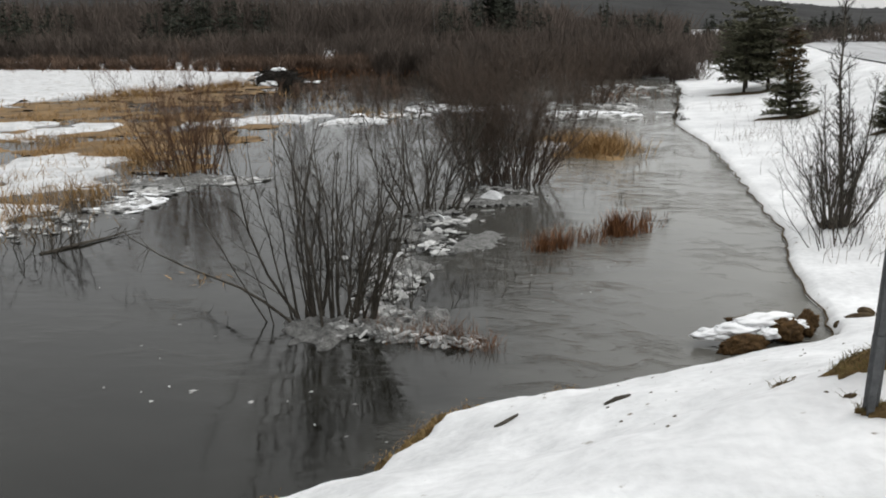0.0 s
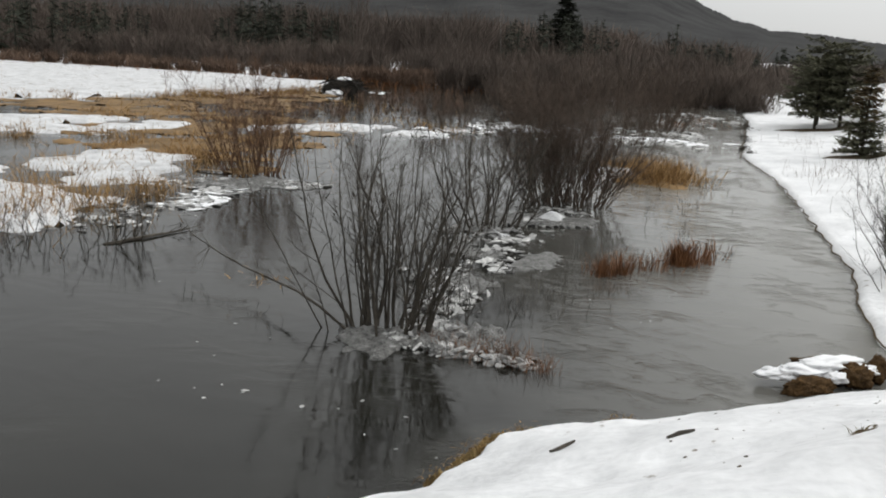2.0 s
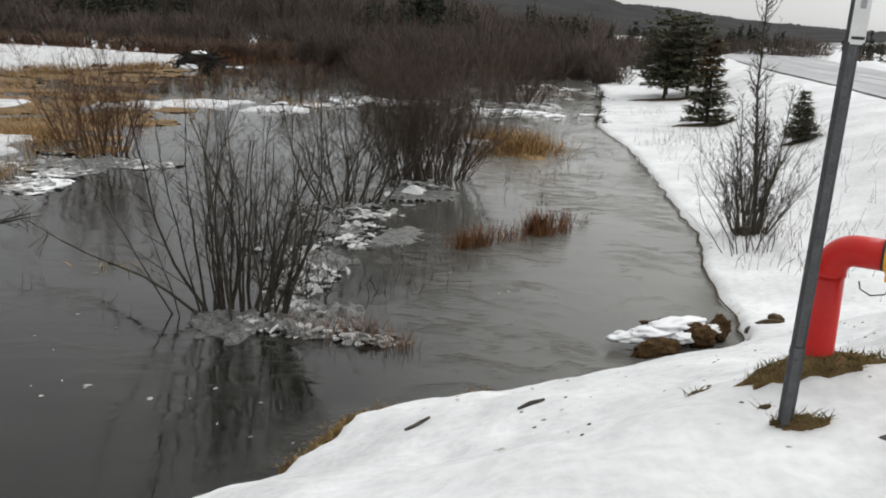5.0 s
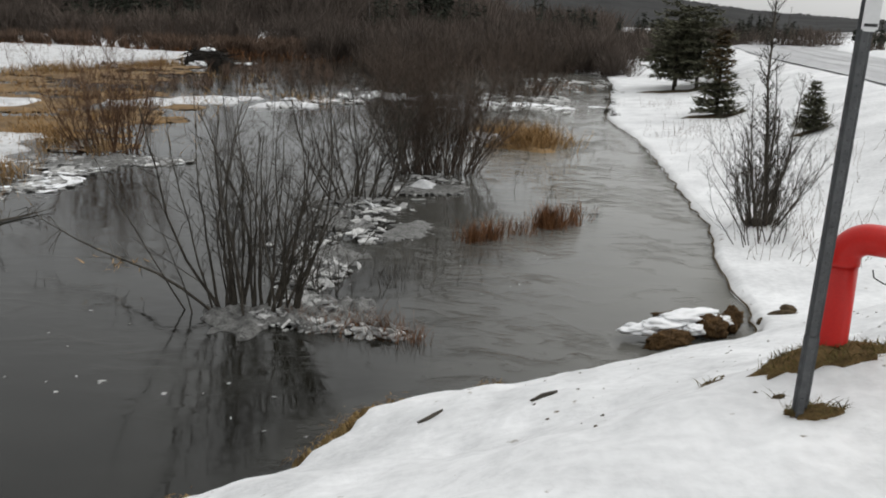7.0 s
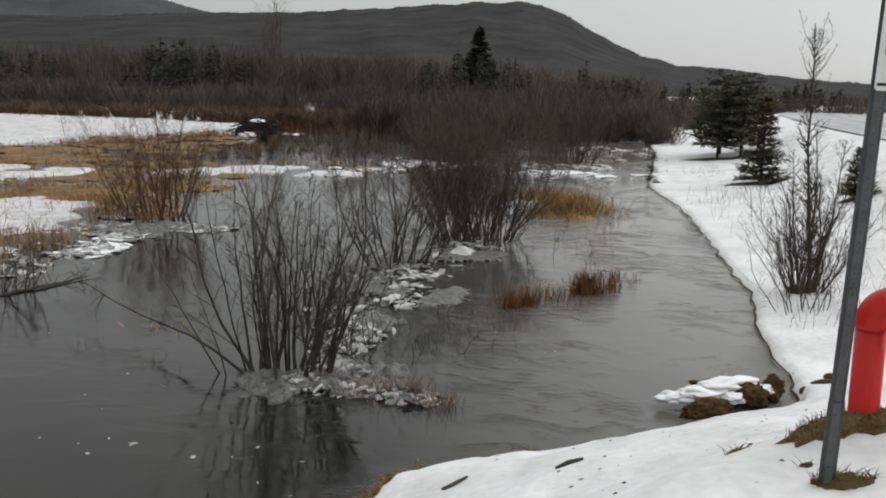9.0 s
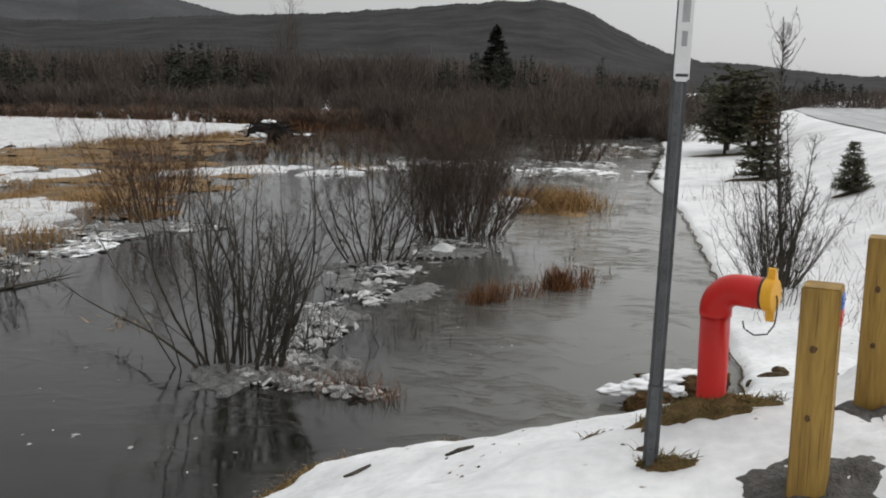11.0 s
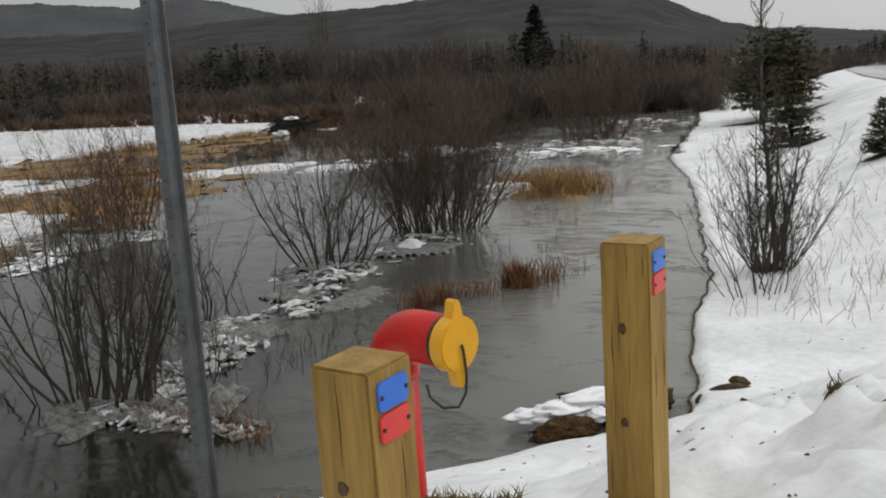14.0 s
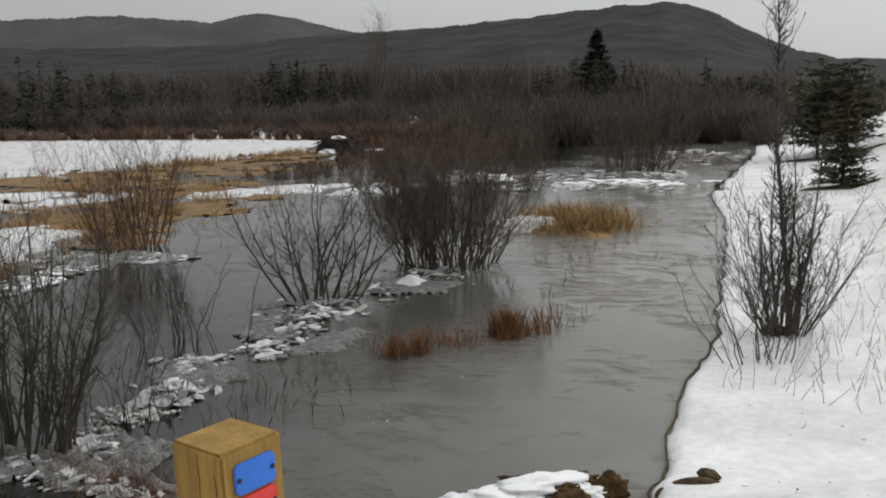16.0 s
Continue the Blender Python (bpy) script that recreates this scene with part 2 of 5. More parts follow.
# ---------- mesh helpers ----------
def mesh_ob(name, verts, faces, material, parent=None, smooth=False, label=""):
    me = bpy.data.meshes.new(name)
    me.from_pydata([tuple(v) for v in verts], [], faces)
    me.materials.append(material)
    if smooth:
        me.shade_smooth()
    ob = new(name, me)
    if parent:
        ob.parent = parent
    if label:
        ob["label"] = label
    return ob


def part(name, bm, material, parent=None, label="", smooth=False):
    me = bpy.data.meshes.new(name)
    bm.normal_update()
    bm.to_mesh(me)
    bm.free()
    me.materials.append(material)
    if smooth:
        me.shade_smooth()
    ob = new(name, me)
    if parent:
        ob.parent = parent
    if label:
        ob["label"] = label
    return ob


def thing(name, at, label, category, group="", kind=""):
    e = new(name)
    e.empty_display_size = 0.1
    e.matrix_world = pose(*at)
    return tagged(e, label, category, group, kind)


def tube(V, F, pts, radii, sides=4):
    """Adds a tapered tube along pts to the vertex and face lists."""
    base = len(V)
    k = len(pts)
    for i, p in enumerate(pts):
        d = (pts[min(i + 1, k - 1)] - pts[max(i - 1, 0)])
        d = d.normalized() if d.length > 1e-9 else Vector((0, 0, 1))
        u = d.orthogonal().normalized()
        w = d.cross(u)
        for s in range(sides):
            a = 2 * math.pi * s / sides
            V.append(p + (u * math.cos(a) + w * math.sin(a)) * radii[i])
    for i in range(k - 1):
        for s in range(sides):
            a, b = base + i * sides + s, base + i * sides + (s + 1) % sides
            F.append((a, b, b + sides, a + sides))
    F.append(tuple(base + (k - 1) * sides + s for s in range(sides)))


def blade(V, F, p, d, length, width, rng, bend=0.3):
    """A narrow bent grass blade, two quads and a tip."""
    side = Vector((rng.uniform(-1, 1), rng.uniform(-1, 1), 0)).normalized() * width * 0.5
    out = Vector((rng.uniform(-1, 1), rng.uniform(-1, 1), -0.3)) * bend * length
    b = len(V)
    m = p + d * length * 0.55 + out * 0.25
    V.extend((p - side, p + side, m - side * 0.8, m + side * 0.8, p + d * length + out))
    F.extend(((b, b + 1, b + 3, b + 2), (b + 2, b + 3, b + 4)))


# ---------- ground form ----------
SHORE = [(-60, -45), (-30, -20), (-10, -4), (-6, 0.5), (-3.3, 3.0), (-2.0, 4.4), (-1.36, 4.98), (-1.12, 5.4), (-0.98, 5.95), (-0.55, 6.27), (0.25, 6.60), (0.92, 7.03),
         (1.6, 7.5), (2.4, 7.98), (2.85, 8.48), (3.12, 8.95), (3.14, 9.9), (3.17, 10.7), (3.25, 11.6), (3.38, 12.4), (3.6, 13.6), (3.66, 15.0), (3.74, 17.3), (3.9, 21), (3.93, 24.4), (3.6, 29.5), (4.2, 34), (4.9, 40), (5.8, 46.3),
         (6, 52), (3, 58), (-6, 63), (-20, 66), (-60, 70), (-300, 78)]
SH = np.array(SHORE, float)
ROADLINE = np.array([(200, 440), (62, 165), (33, 100), (20.4, 66), (17.6, 48.5), (16.4, 34), (15.3, 24), (14.4, 14), (13.2, 5), (9.6, -4), (0, -9.5), (-14, -18), (-80, -66)], float)


def poly_dist(line, x, y, signed=False):
    """Distance of points from a broken line; signed: positive on its right-hand side, with its creases rounded."""
    best, perp, sign, soft = np.full(x.shape, 1e9), np.zeros(x.shape), np.ones(x.shape), np.zeros(x.shape)
    for a, b in zip(line[:-1], line[1:]):
        d = b - a
        t = np.clip(((x - a[0]) * d[0] + (y - a[1]) * d[1]) / (d @ d), 0, 1)
        dist = np.hypot(x - a[0] - t * d[0], y - a[1] - t * d[1])
        cross = (d[0] * (y - a[1]) - d[1] * (x - a[0])) / np.hypot(*d)
        near = (dist < best - 1e-6) | ((dist < best + 1e-6) & (np.abs(cross) > perp))
        sign = np.where(near, np.where(cross < 0, 1.0, -1.0), sign)
        perp = np.where(near, np.abs(cross), perp)
        best = np.minimum(best, dist)
        soft += np.maximum(dist, 1e-4) ** -8.0
    return soft ** (-1 / 8.0) * sign if signed else best


def sstep(a, b, v):
    t = np.clip((v - a) / (b - a), 0, 1)
    return t * t * (3 - 2 * t)


def wobble(x, y, sc, seed=0.0):
    return np.array([noise.noise((a * sc + seed, b * sc - seed, seed)) for a, b in zip(np.ravel(x), np.ravel(y))]).reshape(np.shape(x))


def ground_height(x, y):
    x, y = np.asarray(x, float), np.asarray(y, float)
    d = poly_dist(SH, x, y, True)
    near_area = (np.abs(x) < 40) & (y < 60) & (y > -20)
    d = d + np.where(near_area, 0.10 * wobble(x, y, 1.6) + 0.03 * wobble(x, y, 5.0, 3.0), 0)
    level = 1.57 + 0.02 * np.clip(x, -2, 1.5) + 0.24 * np.clip(x - 1.5, 0, 1.9) * sstep(1.8, 3.2, y)
    slope = 0.16 * sstep(0, 0.13, d) + 0.53 * np.clip(d, 0, 6) + 0.12 * sstep(1.7, 2.5, d)
    near = -0.06 * np.log(np.exp(-slope / 0.06) + np.exp(-level / 0.06))
    near = near + 0.10 * np.exp(-((x - 1.86) ** 2 / 0.14 + (y - 3.77) ** 2 / 0.06)) + 0.12 * np.exp(-((x - 3.35) ** 2 / 0.30 + (y - 4.1) ** 2 / 0.45)) + 0.08 * np.exp(-((x - 3.05) ** 2 / 0.12 + (y - 3.35) ** 2 / 0.10)) + 0.08 * np.exp(-((x - 2.72) ** 2 / 0.03 + (y - 4.04) ** 2 / 0.02))
    right = 0.09 * sstep(0, 0.12, d) + 0.05 * np.clip(d, 0, 6)
    w = sstep(7.5, 9.8, y + 0.12 * (x - 3))
    h = near * (1 - w) + right * w
    r = poly_dist(ROADLINE, x, y)
    bank = 1.62 * (1 - sstep(3.7, np.where(y > 12, 10.0, 7.0), r))
    h = np.maximum(h, bank) + 0.05 * np.exp(-((h - bank) / 0.25) ** 2) * (bank > 0.02) * sstep(3.4, 4.4, r)
    h = h + np.where(near_area & (d > 0), 0.05 * wobble(x, y, 0.55, 7.0) * np.clip(d, 0, 1), 0)
    h = h + np.where((y < 9) & near_area & (d > 0.3), 0.022 * wobble(x, y, 3.1, 1.0) + 0.012 * wobble(x, y, 7.0, 2.0), 0)
    rough = np.where((x > 1.8) & (y < 7.5) & near_area, sstep(1.8, 3.0, x + 0.3 * wobble(x, y, 1.2, 20.0)) * (1 - 0.6 * sstep(4.0, 6.0, y)) * (0.5 + 0.8 * sstep(-0.1, 0.35, wobble(x, y, 0.5, 12.0))), 0)
    h = h + rough * (0.16 * wobble(x, y, 1.5, 5.0) + 0.20 * np.abs(wobble(x, y, 3.0, 9.0)) + 0.12 * wobble(x, y, 6.5, 4.0) + 0.05 * wobble(x, y, 13.0, 6.0) - 0.03)
    h = np.where(r < 4.1, np.minimum(h, 1.59 + 0.4 * sstep(3.75, 4.5, r)), h)
    h = np.where(d <= 0, -0.7 * sstep(0, -0.35, d) - 0.02, h)
    far = np.hypot(x, y)
    return h + np.where((far > 70) & (d > 0), 0.4 * sstep(70, 140, far), 0)


def axis(lo, hi, fine, edge_lo, edge_hi, grow=1.22):
    mid = list(np.arange(lo, hi + 1e-6, fine))
    a, s = lo, fine
    left = []
    while a > edge_lo:
        s *= grow
        a -= s
        left.append(a)
    b, s = hi, fine
    right = []
    while b < edge_hi:
        s *= grow
        b += s
        right.append(b)
    return np.array(left[::-1] + mid + right)


def grid_mesh(name, xs, ys, zs, material, smooth=True):
    nx, ny = len(xs), len(ys)
    X, Y = np.meshgrid(xs, ys)
    verts = np.stack((X.ravel(), Y.ravel(), zs.ravel()), 1)
    faces = [(j * nx + i, j * nx + i + 1, (j + 1) * nx + i + 1, (j + 1) * nx + i) for j in range(ny - 1) for i in range(nx - 1)]
    return mesh_ob(name, verts, faces, material, smooth=smooth)


gx = axis(-2.2, 6.0, 0.06, -3000, 3000)
gy = axis(1.5, 12.0, 0.06, -3000, 3000, 1.10)
GX, GY = np.meshgrid(gx, gy)
ground = grid_mesh("ground", gx, gy, ground_height(GX, GY), SNOW)
tagged(ground, "wet white snow over the stream banks with bare brown earth edges", "ground", kind="structure")


def H(x, y):
    return float(ground_height(np.array([x]), np.array([y]))[0])


# stream
wv = [(-420, -60, 0), (60, -60, 0), (60, 90, 0), (-420, 90, 0)]
water = mesh_ob("water", wv, [(0, 1, 2, 3)], WATER)
tagged(water, "dark muddy flood water with ripples and sky reflections", "water", kind="structure")


# road on its bank
def road_point(i, side):
    d = ROADLINE[min(i + 1, len(ROADLINE) - 1)] - ROADLINE[max(i - 1, 0)]
    q = ROADLINE[i] + np.array((-d[1], d[0])) / np.hypot(*d) * side
    return q, 1.66 - 0.02 * abs(side) / 3 + 0.4 * float(sstep(70, 140, np.hypot(*q)))


def road_strip(name, sides, lift, material, label, parent=None, first=0, last=None):
    """A band along the road between offsets from its middle line."""
    V, F = [], []
    k = len(sides)
    rows = range(first, last or len(ROADLINE))
    for i in rows:
        for side in sides:
            q, z = road_point(i, side)
            V.append((q[0], q[1], z + lift))
    for i in range(len(rows) - 1):
        for j in range(k - 1):
            F.append((i * k + j, i * k + j + 1, (i + 1) * k + j + 1, (i + 1) * k + j))
    ob = mesh_ob(name, V, F, material, parent)
    if parent is None:
        tagged(ob, label, "road", kind="structure")
    return ob


road = road_strip("road", (-3.7, -1.2, 1.2, 3.7), 0.0, ROAD, "grey slush-covered road on a low bank beside the stream")
for side in (-1.9, -0.3, 1.1, 2.7):
    road_strip("wheel_rut", (side - 0.13, side + 0.13), 0.006, RUT, "", road, 0, 9)


def snow_berm(side, seed):
    """A lumpy ridge of ploughed snow along one edge of the road."""
    V, F = [], []
    pts = []
    for i in range(2, 8):
        for u in np.arange(0, 1, 0.7 / np.hypot(*(ROADLINE[i + 1] - ROADLINE[i]))):
            a, za = road_point(i, side)
            b, zb = road_point(i + 1, side)
            pts.append((a * (1 - u) + b * u, za * (1 - u) + zb * u))
    for n, (q, z) in enumerate(pts):
        d = pts[min(n + 1, len(pts) - 1)][0] - pts[max(n - 1, 0)][0]
        nrm = np.array((-d[1], d[0])) / np.hypot(*d)
        for j in range(7):
            c = (j - 3) / 3
            lump = 0.26 + 0.34 * max(0.0, noise.noise((n * 0.35, j * 0.5, seed))) + 0.1 * noise.noise((n * 1.3, j * 1.1, seed))
            w = q + nrm * c * (0.9 + 0.3 * noise.noise((n * 0.4, seed, 1.0)))
            V.append((w[0], w[1], z - 0.08 + lump * (1 - c * c)))
    for n in range(len(pts) - 1):
        for j in range(6):
            F.append((n * 7 + j, n * 7 + j + 1, (n + 1) * 7 + j + 1, (n + 1) * 7 + j))
    tagged(mesh_ob("snow_berm", V, F, SNOW_CLEAN, smooth=True), "lumpy ploughed snow ridge along the road edge", "snow", kind="structure")


snow_berm(4.3, 3.0)


# ---------- far hills ----------
def hill(name, profile, dist, foot, material, label, seed):
    """A wooded ridge: crest heights in degrees over the horizon by bearing, with a rough tree outline."""
    rng = random.Random(seed)
    V, F, rows = [], [], 14
    az = np.arange(profile[0][0], profile[-1][0], 0.06)
    el = np.interp(az, [p[0] for p in profile], [p[1] for p in profile])
    for a, e in zip(az, el):
        crest = 3.3 + dist * math.tan(radians(e)) + 2.2 * noise.noise((a * 0.7, seed, 0)) * dist / 1000
        for r in range(rows):
            f = r / (rows - 1)
            dd = foot + (dist - foot) * f
            z = 0.5 + (crest - 0.5) * (f ** 1.25) + noise.noise((a * 0.35, f * 2.5, seed)) * 9 * f * (1 - f)
            if r == rows - 1:
                z += rng.uniform(-0.4, 0.7) * dist / 700
            V.append((dd * math.sin(radians(a)), dd * math.cos(radians(a)), z))
        V.append(((dist + 150) * math.sin(radians(a)), (dist + 150) * math.cos(radians(a)), -5))
    rows += 1
    for i in range(len(az) - 1):
        for r in range(rows - 1):
            b = i * rows + r
            F.append((b, b + rows, b + rows + 1, b + 1))
    ob = mesh_ob(name, V, F, material, smooth=True)
    return tagged(ob, label, "hill", kind="structure")


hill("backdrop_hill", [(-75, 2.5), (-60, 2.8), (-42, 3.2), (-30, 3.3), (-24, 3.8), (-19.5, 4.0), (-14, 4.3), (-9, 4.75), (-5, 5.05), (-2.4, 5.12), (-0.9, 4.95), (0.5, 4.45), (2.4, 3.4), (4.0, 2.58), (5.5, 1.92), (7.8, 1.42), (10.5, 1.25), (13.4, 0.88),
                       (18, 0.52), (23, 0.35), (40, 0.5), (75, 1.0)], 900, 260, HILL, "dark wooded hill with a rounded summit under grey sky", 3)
hill("backdrop_far_hill", [(-80, 4.0), (-60, 4.6), (-42, 4.84), (-36, 5.1), (-30.8, 4.68), (-28.0, 5.28), (-26, 5.0), (-23.5, 4.3), (-20, 3.6), (-15, 3.0), (-5, 2)], 2000, 1200, HILL_HAZED, "distant wooded ridge, haze painted into its pale colour", 8)


# ---------- snow and ice lying on the marsh ----------
def snow_sheet(name, poly, res, top, rag, seed, material=SNOW_WET, label="ragged snow-covered ice sheet lying in the marsh", kind="structure", edge=0.5, holes=0.0, lumps=0.0):
    """A low sheet whose height falls below the water at a ragged edge."""
    P = np.array(poly + [poly[0]], float)
    rag *= 1.5
    xs = np.arange(P[:, 0].min() - 1, P[:, 0].max() + 1, res)
    ys = np.arange(P[:, 1].min() - 1, P[:, 1].max() + 1, res)
    X, Y = np.meshgrid(xs, ys)
    inside = np.zeros(X.shape, bool)
    for a, b in zip(P[:-1], P[1:]):
        cross = (a[1] > Y) != (b[1] > Y)
        with np.errstate(divide="ignore", invalid="ignore"):
            xi = (b[0] - a[0]) * (Y - a[1]) / (b[1] - a[1]) + a[0]
        inside ^= cross & (X < xi)
    d = poly_dist(P, X, Y) * np.where(inside, 1, -1)
    d = d + rag * (wobble(X, Y, 0.45 / max(rag, 0.3), seed) + 0.5 * wobble(X, Y, 1.3 / max(rag, 0.3), seed + 4))
    d = d + min(rag, 0.4) * (0.55 * wobble(X, Y, 2.4, seed + 7) + 0.3 * wobble(X, Y, 5.5, seed + 8))
    if holes:
        d = np.minimum(d, 0.7) - holes * np.maximum(wobble(X, Y * 1.6, 0.42, seed + 2) + 0.35 * wobble(X, Y * 1.6, 1.3, seed + 6) - 0.02, -0.15)
    Z = top * sstep(-0.1 * edge, edge, d) - 0.12 * (1 - sstep(-edge, 0, d)) + 0.035 * wobble(X, Y, 1.1, seed + 9) * (d > 0)
    if lumps:
        Z = Z + np.where(d > 0, lumps * (np.abs(wobble(X, Y, 4.5, seed)) + 0.6 * np.abs(wobble(X, Y, 10.0, seed + 1))) * sstep(0, 0.15, d), 0)
    ok = d > -edge * 1.2
    nx = len(xs)
    idx, V, F = -np.ones(X.size, int), [], []
    for j in range(len(ys) - 1):
        for i in range(nx - 1):
            q = (j * nx + i, j * nx + i + 1, (j + 1) * nx + i + 1, (j + 1) * nx + i)
            if all(ok.flat[k] for k in q):
                f = []
                for k in q:
                    if idx[k] < 0:
                        idx[k] = len(V)
                        V.append((X.flat[k], Y.flat[k], Z.flat[k]))
                    f.append(int(idx[k]))
                F.append(tuple(f))
    ob = mesh_ob(name, V, F, material, smooth=True)
    return tagged(ob, label, "snow", kind=kind)


snow_sheet("snow_sheet", [(-9.6, 11.6), (-10.2, 13.4), (-10.5, 15.7), (-10.6, 19.1), (-11.2, 21.1), (-14.1, 20.0), (-14.7, 17.6), (-20, 17), (-17, 9)], 0.16, 0.09, 0.9, 2, holes=3.0)
snow_sheet("snow_sheet", [(-16.8, 24.0), (-16.2, 27.0), (-17.6, 28.6), (-21.7, 28.4), (-30, 28), (-30, 25), (-24, 22)], 0.2, 0.10, 1.1, 5, holes=2.6)
snow_sheet("snow_sheet", [(-27.2, 34.0), (-24.4, 40.6), (-21.2, 47.0), (-18.9, 51.0), (-20.5, 59.0), (-31.4, 62.5), (-48, 64.0), (-95, 67), (-80, 40), (-42, 31.5)], 0.4, 0.22, 0.8, 11, label="broad white snow-covered ice sheet across the flooded meadow")
snow_sheet("snow_sheet", [(-13.2, 27.4), (-11.4, 28.0), (-9.6, 30.0), (-9.1, 31.6), (-10.8, 31.6), (-12.4, 30.0), (-13.6, 28.6)], 0.12, 0.12, 0.45, 14, holes=1.2)
snow_sheet("snow_sheet", [(-8.3, 28.9), (-6.6, 29.9), (-6.9, 30.7), (-8.6, 29.7)], 0.12, 0.16, 0.3, 15)
snow_sheet("snow_sheet", [(-1.1, 22.0), (-0.15, 22.0), (0.3, 22.5), (-0.3, 23.4), (-0.9, 23.2)], 0.07, 0.30, 0.15, 16, label="small rounded snow cap at the edge of a grass clump", edge=0.3)
snow_sheet("snow_sheet", [(-1.75, 16.2), (-1.2, 16.1), (-1.1, 16.5), (-1.6, 16.7)], 0.05, 0.15, 0.06, 17, label="rounded lump of snow on the shrub island", edge=0.22)
snow_sheet("slush_sheet", [(-27.5, 32.4), (-24.4, 39.0), (-20.6, 46), (-21.4, 47.4), (-24.8, 41.2), (-27.6, 34.6), (-42, 32), (-60, 34), (-60, 32), (-42, 29.6)], 0.25, 0.035, 0.35, 19, SLUSH, "grey slush along the edge of the snow sheet", holes=0.8)
# marsh turf showing between the sheets
snow_sheet("marsh_turf", [(-9.5, 19.6), (-10.5, 24), (-10.4, 29), (-14.5, 33), (-17.5, 32.5), (-17.8, 24), (-14.4, 20.2), (-11.4, 20.6)], 0.16, 0.03, 1.6, 21, MAT_GRASS, "matted tan grass in shallow flood water", edge=0.3, holes=4.5)
snow_sheet("marsh_turf", [(-16.5, 35.5), (-22, 38), (-19.8, 45), (-17.8, 49.5), (-16.2, 47), (-15.4, 41)], 0.22, 0.03, 1.8, 22, MAT_GRASS, "matted tan grass in shallow flood water", edge=0.3, holes=5.0)
snow_sheet("marsh_turf", [(-18, 28.5), (-24.5, 30), (-28, 32), (-25, 37), (-22, 38.5), (-18, 34)], 0.22, 0.03, 1.2, 24, MAT_GRASS, "matted tan grass in shallow flood water", edge=0.3, holes=3.0)
snow_sheet("marsh_turf", [(-0.6, 21.9), (1.0, 21.6), (1.6, 23.2), (0.4, 24.2), (-0.6, 23.6)], 0.12, 0.12, 0.3, 23, MAT_GRASS, "matted tan grass clump rising from the water", holes=0.6)


def ice_floes(name, areas, seed, label, size=(0.10, 0.34), material=ICE, tilt=0.14, heap=0.0, flat=False):
    """Broken plates of ice, tilted and jammed together, along the given stretches: x, y, spread x, spread y, count."""
    rng = random.Random(seed)
    V, F = [], []
    for cx, cy, sx, sy, count in areas:
        for _ in range(count):
            x, y = cx + rng.gauss(0, sx), cy + rng.gauss(0, sy)
            k, r = rng.randint(4, 7), size[0] + (size[1] - size[0]) * rng.random() ** 1.8
            long = rng.uniform(1.0, 2.2)
            th = 0.006 if flat else r * rng.uniform(0.05, 0.15) + 0.006
            rot = Euler((rng.gauss(0, tilt), rng.gauss(0, tilt), rng.uniform(0, 6.3))).to_matrix()
            c = Vector((x, y, (0.002 if flat else rng.uniform(-0.01, 0.02)) + 0.04 * r + heap * max(0.0, 1 - math.hypot((x - cx) / (1.6 * sx), (y - cy) / (1.6 * sy)))))
            b = len(V)
            prof = [(r * rng.uniform(0.65, 1.1), 2 * math.pi * i / k + rng.uniform(-0.2, 0.2)) for i in range(k)]
            for z, q in ((-th, 0.9), (th * 0.2, 1.0), (th * 0.55, 0.8)):
                for rr, a in prof:
                    V.append(c + rot @ Vector((rr * q * math.cos(a) * long, rr * q * math.sin(a), z + rng.uniform(-0.01, 0.01) * (not flat))))
            for lay in range(2):
                for i in range(k):
                    F.append((b + lay * k + i, b + lay * k + (i + 1) % k, b + (lay + 1) * k + (i + 1) % k, b + (lay + 1) * k + i))
            F.append(tuple(b + 2 * k + i for i in range(k)))
    ob = mesh_ob(name, V, F, material)
    return tagged(ob, label, "ice", kind="stuff")


snow_sheet("ice_jam", [(-2.55, 8.26), (-1.9, 8.10), (-1.0, 7.95), (-1.0, 8.07), (-1.75, 8.30), (-1.75, 8.85), (-2.0, 9.6), (-1.95, 10.4), (-2.15, 11.1), (-2.5, 11.3), (-2.45, 10.3), (-2.3, 9.2), (-2.25, 8.48), (-2.55, 8.36)], 0.035, 0.015, 0.22, 41,
           MUSH, "lumpy grey-white mush of packed ice round a flooded shrub", "stuff", 0.08, 3.2, 0.13)
snow_sheet("ice_jam", [(-1.7, 12.5), (-1.55, 13.2), (-1.75, 14.6), (-1.35, 15.6), (-1.25, 16.2), (-1.7, 16.4), (-2.1, 15.6), (-2.65, 14.6), (-2.4, 13.2), (-2.2, 12.6)], 0.05, 0.02, 0.2, 43,
           MUSH, "lumpy grey-white mush of packed ice along a shrub island", "stuff", 0.14, 4.5, 0.05)
snow_sheet("ice_jam", [(-7.2, 17.8), (-8.2, 17.5), (-8.3, 16.0), (-8.1, 14.6), (-8.8, 13.0), (-9.4, 13.2), (-8.9, 14.8), (-9.1, 16.4), (-9.6, 17.4), (-8.4, 18.1)], 0.06, 0.02, 0.25, 45,
           MUSH, "lumpy grey mush of packed ice at the marsh edge", "stuff", 0.14, 2.0, 0.07)
ice_floes("broken_ice", [(-2.35, 8.36, 0.24, 0.06, 60), (-1.75, 8.2, 0.35, 0.07, 70), (-1.2, 8.05, 0.25, 0.05, 60), (-2.1, 8.95, 0.16, 0.14, 60), (-2.35, 9.7, 0.15, 0.3, 90)], 31,
          "jam of broken grey-white ice plates round a flooded shrub", (0.015, 0.075), tilt=0.35, heap=0.07)
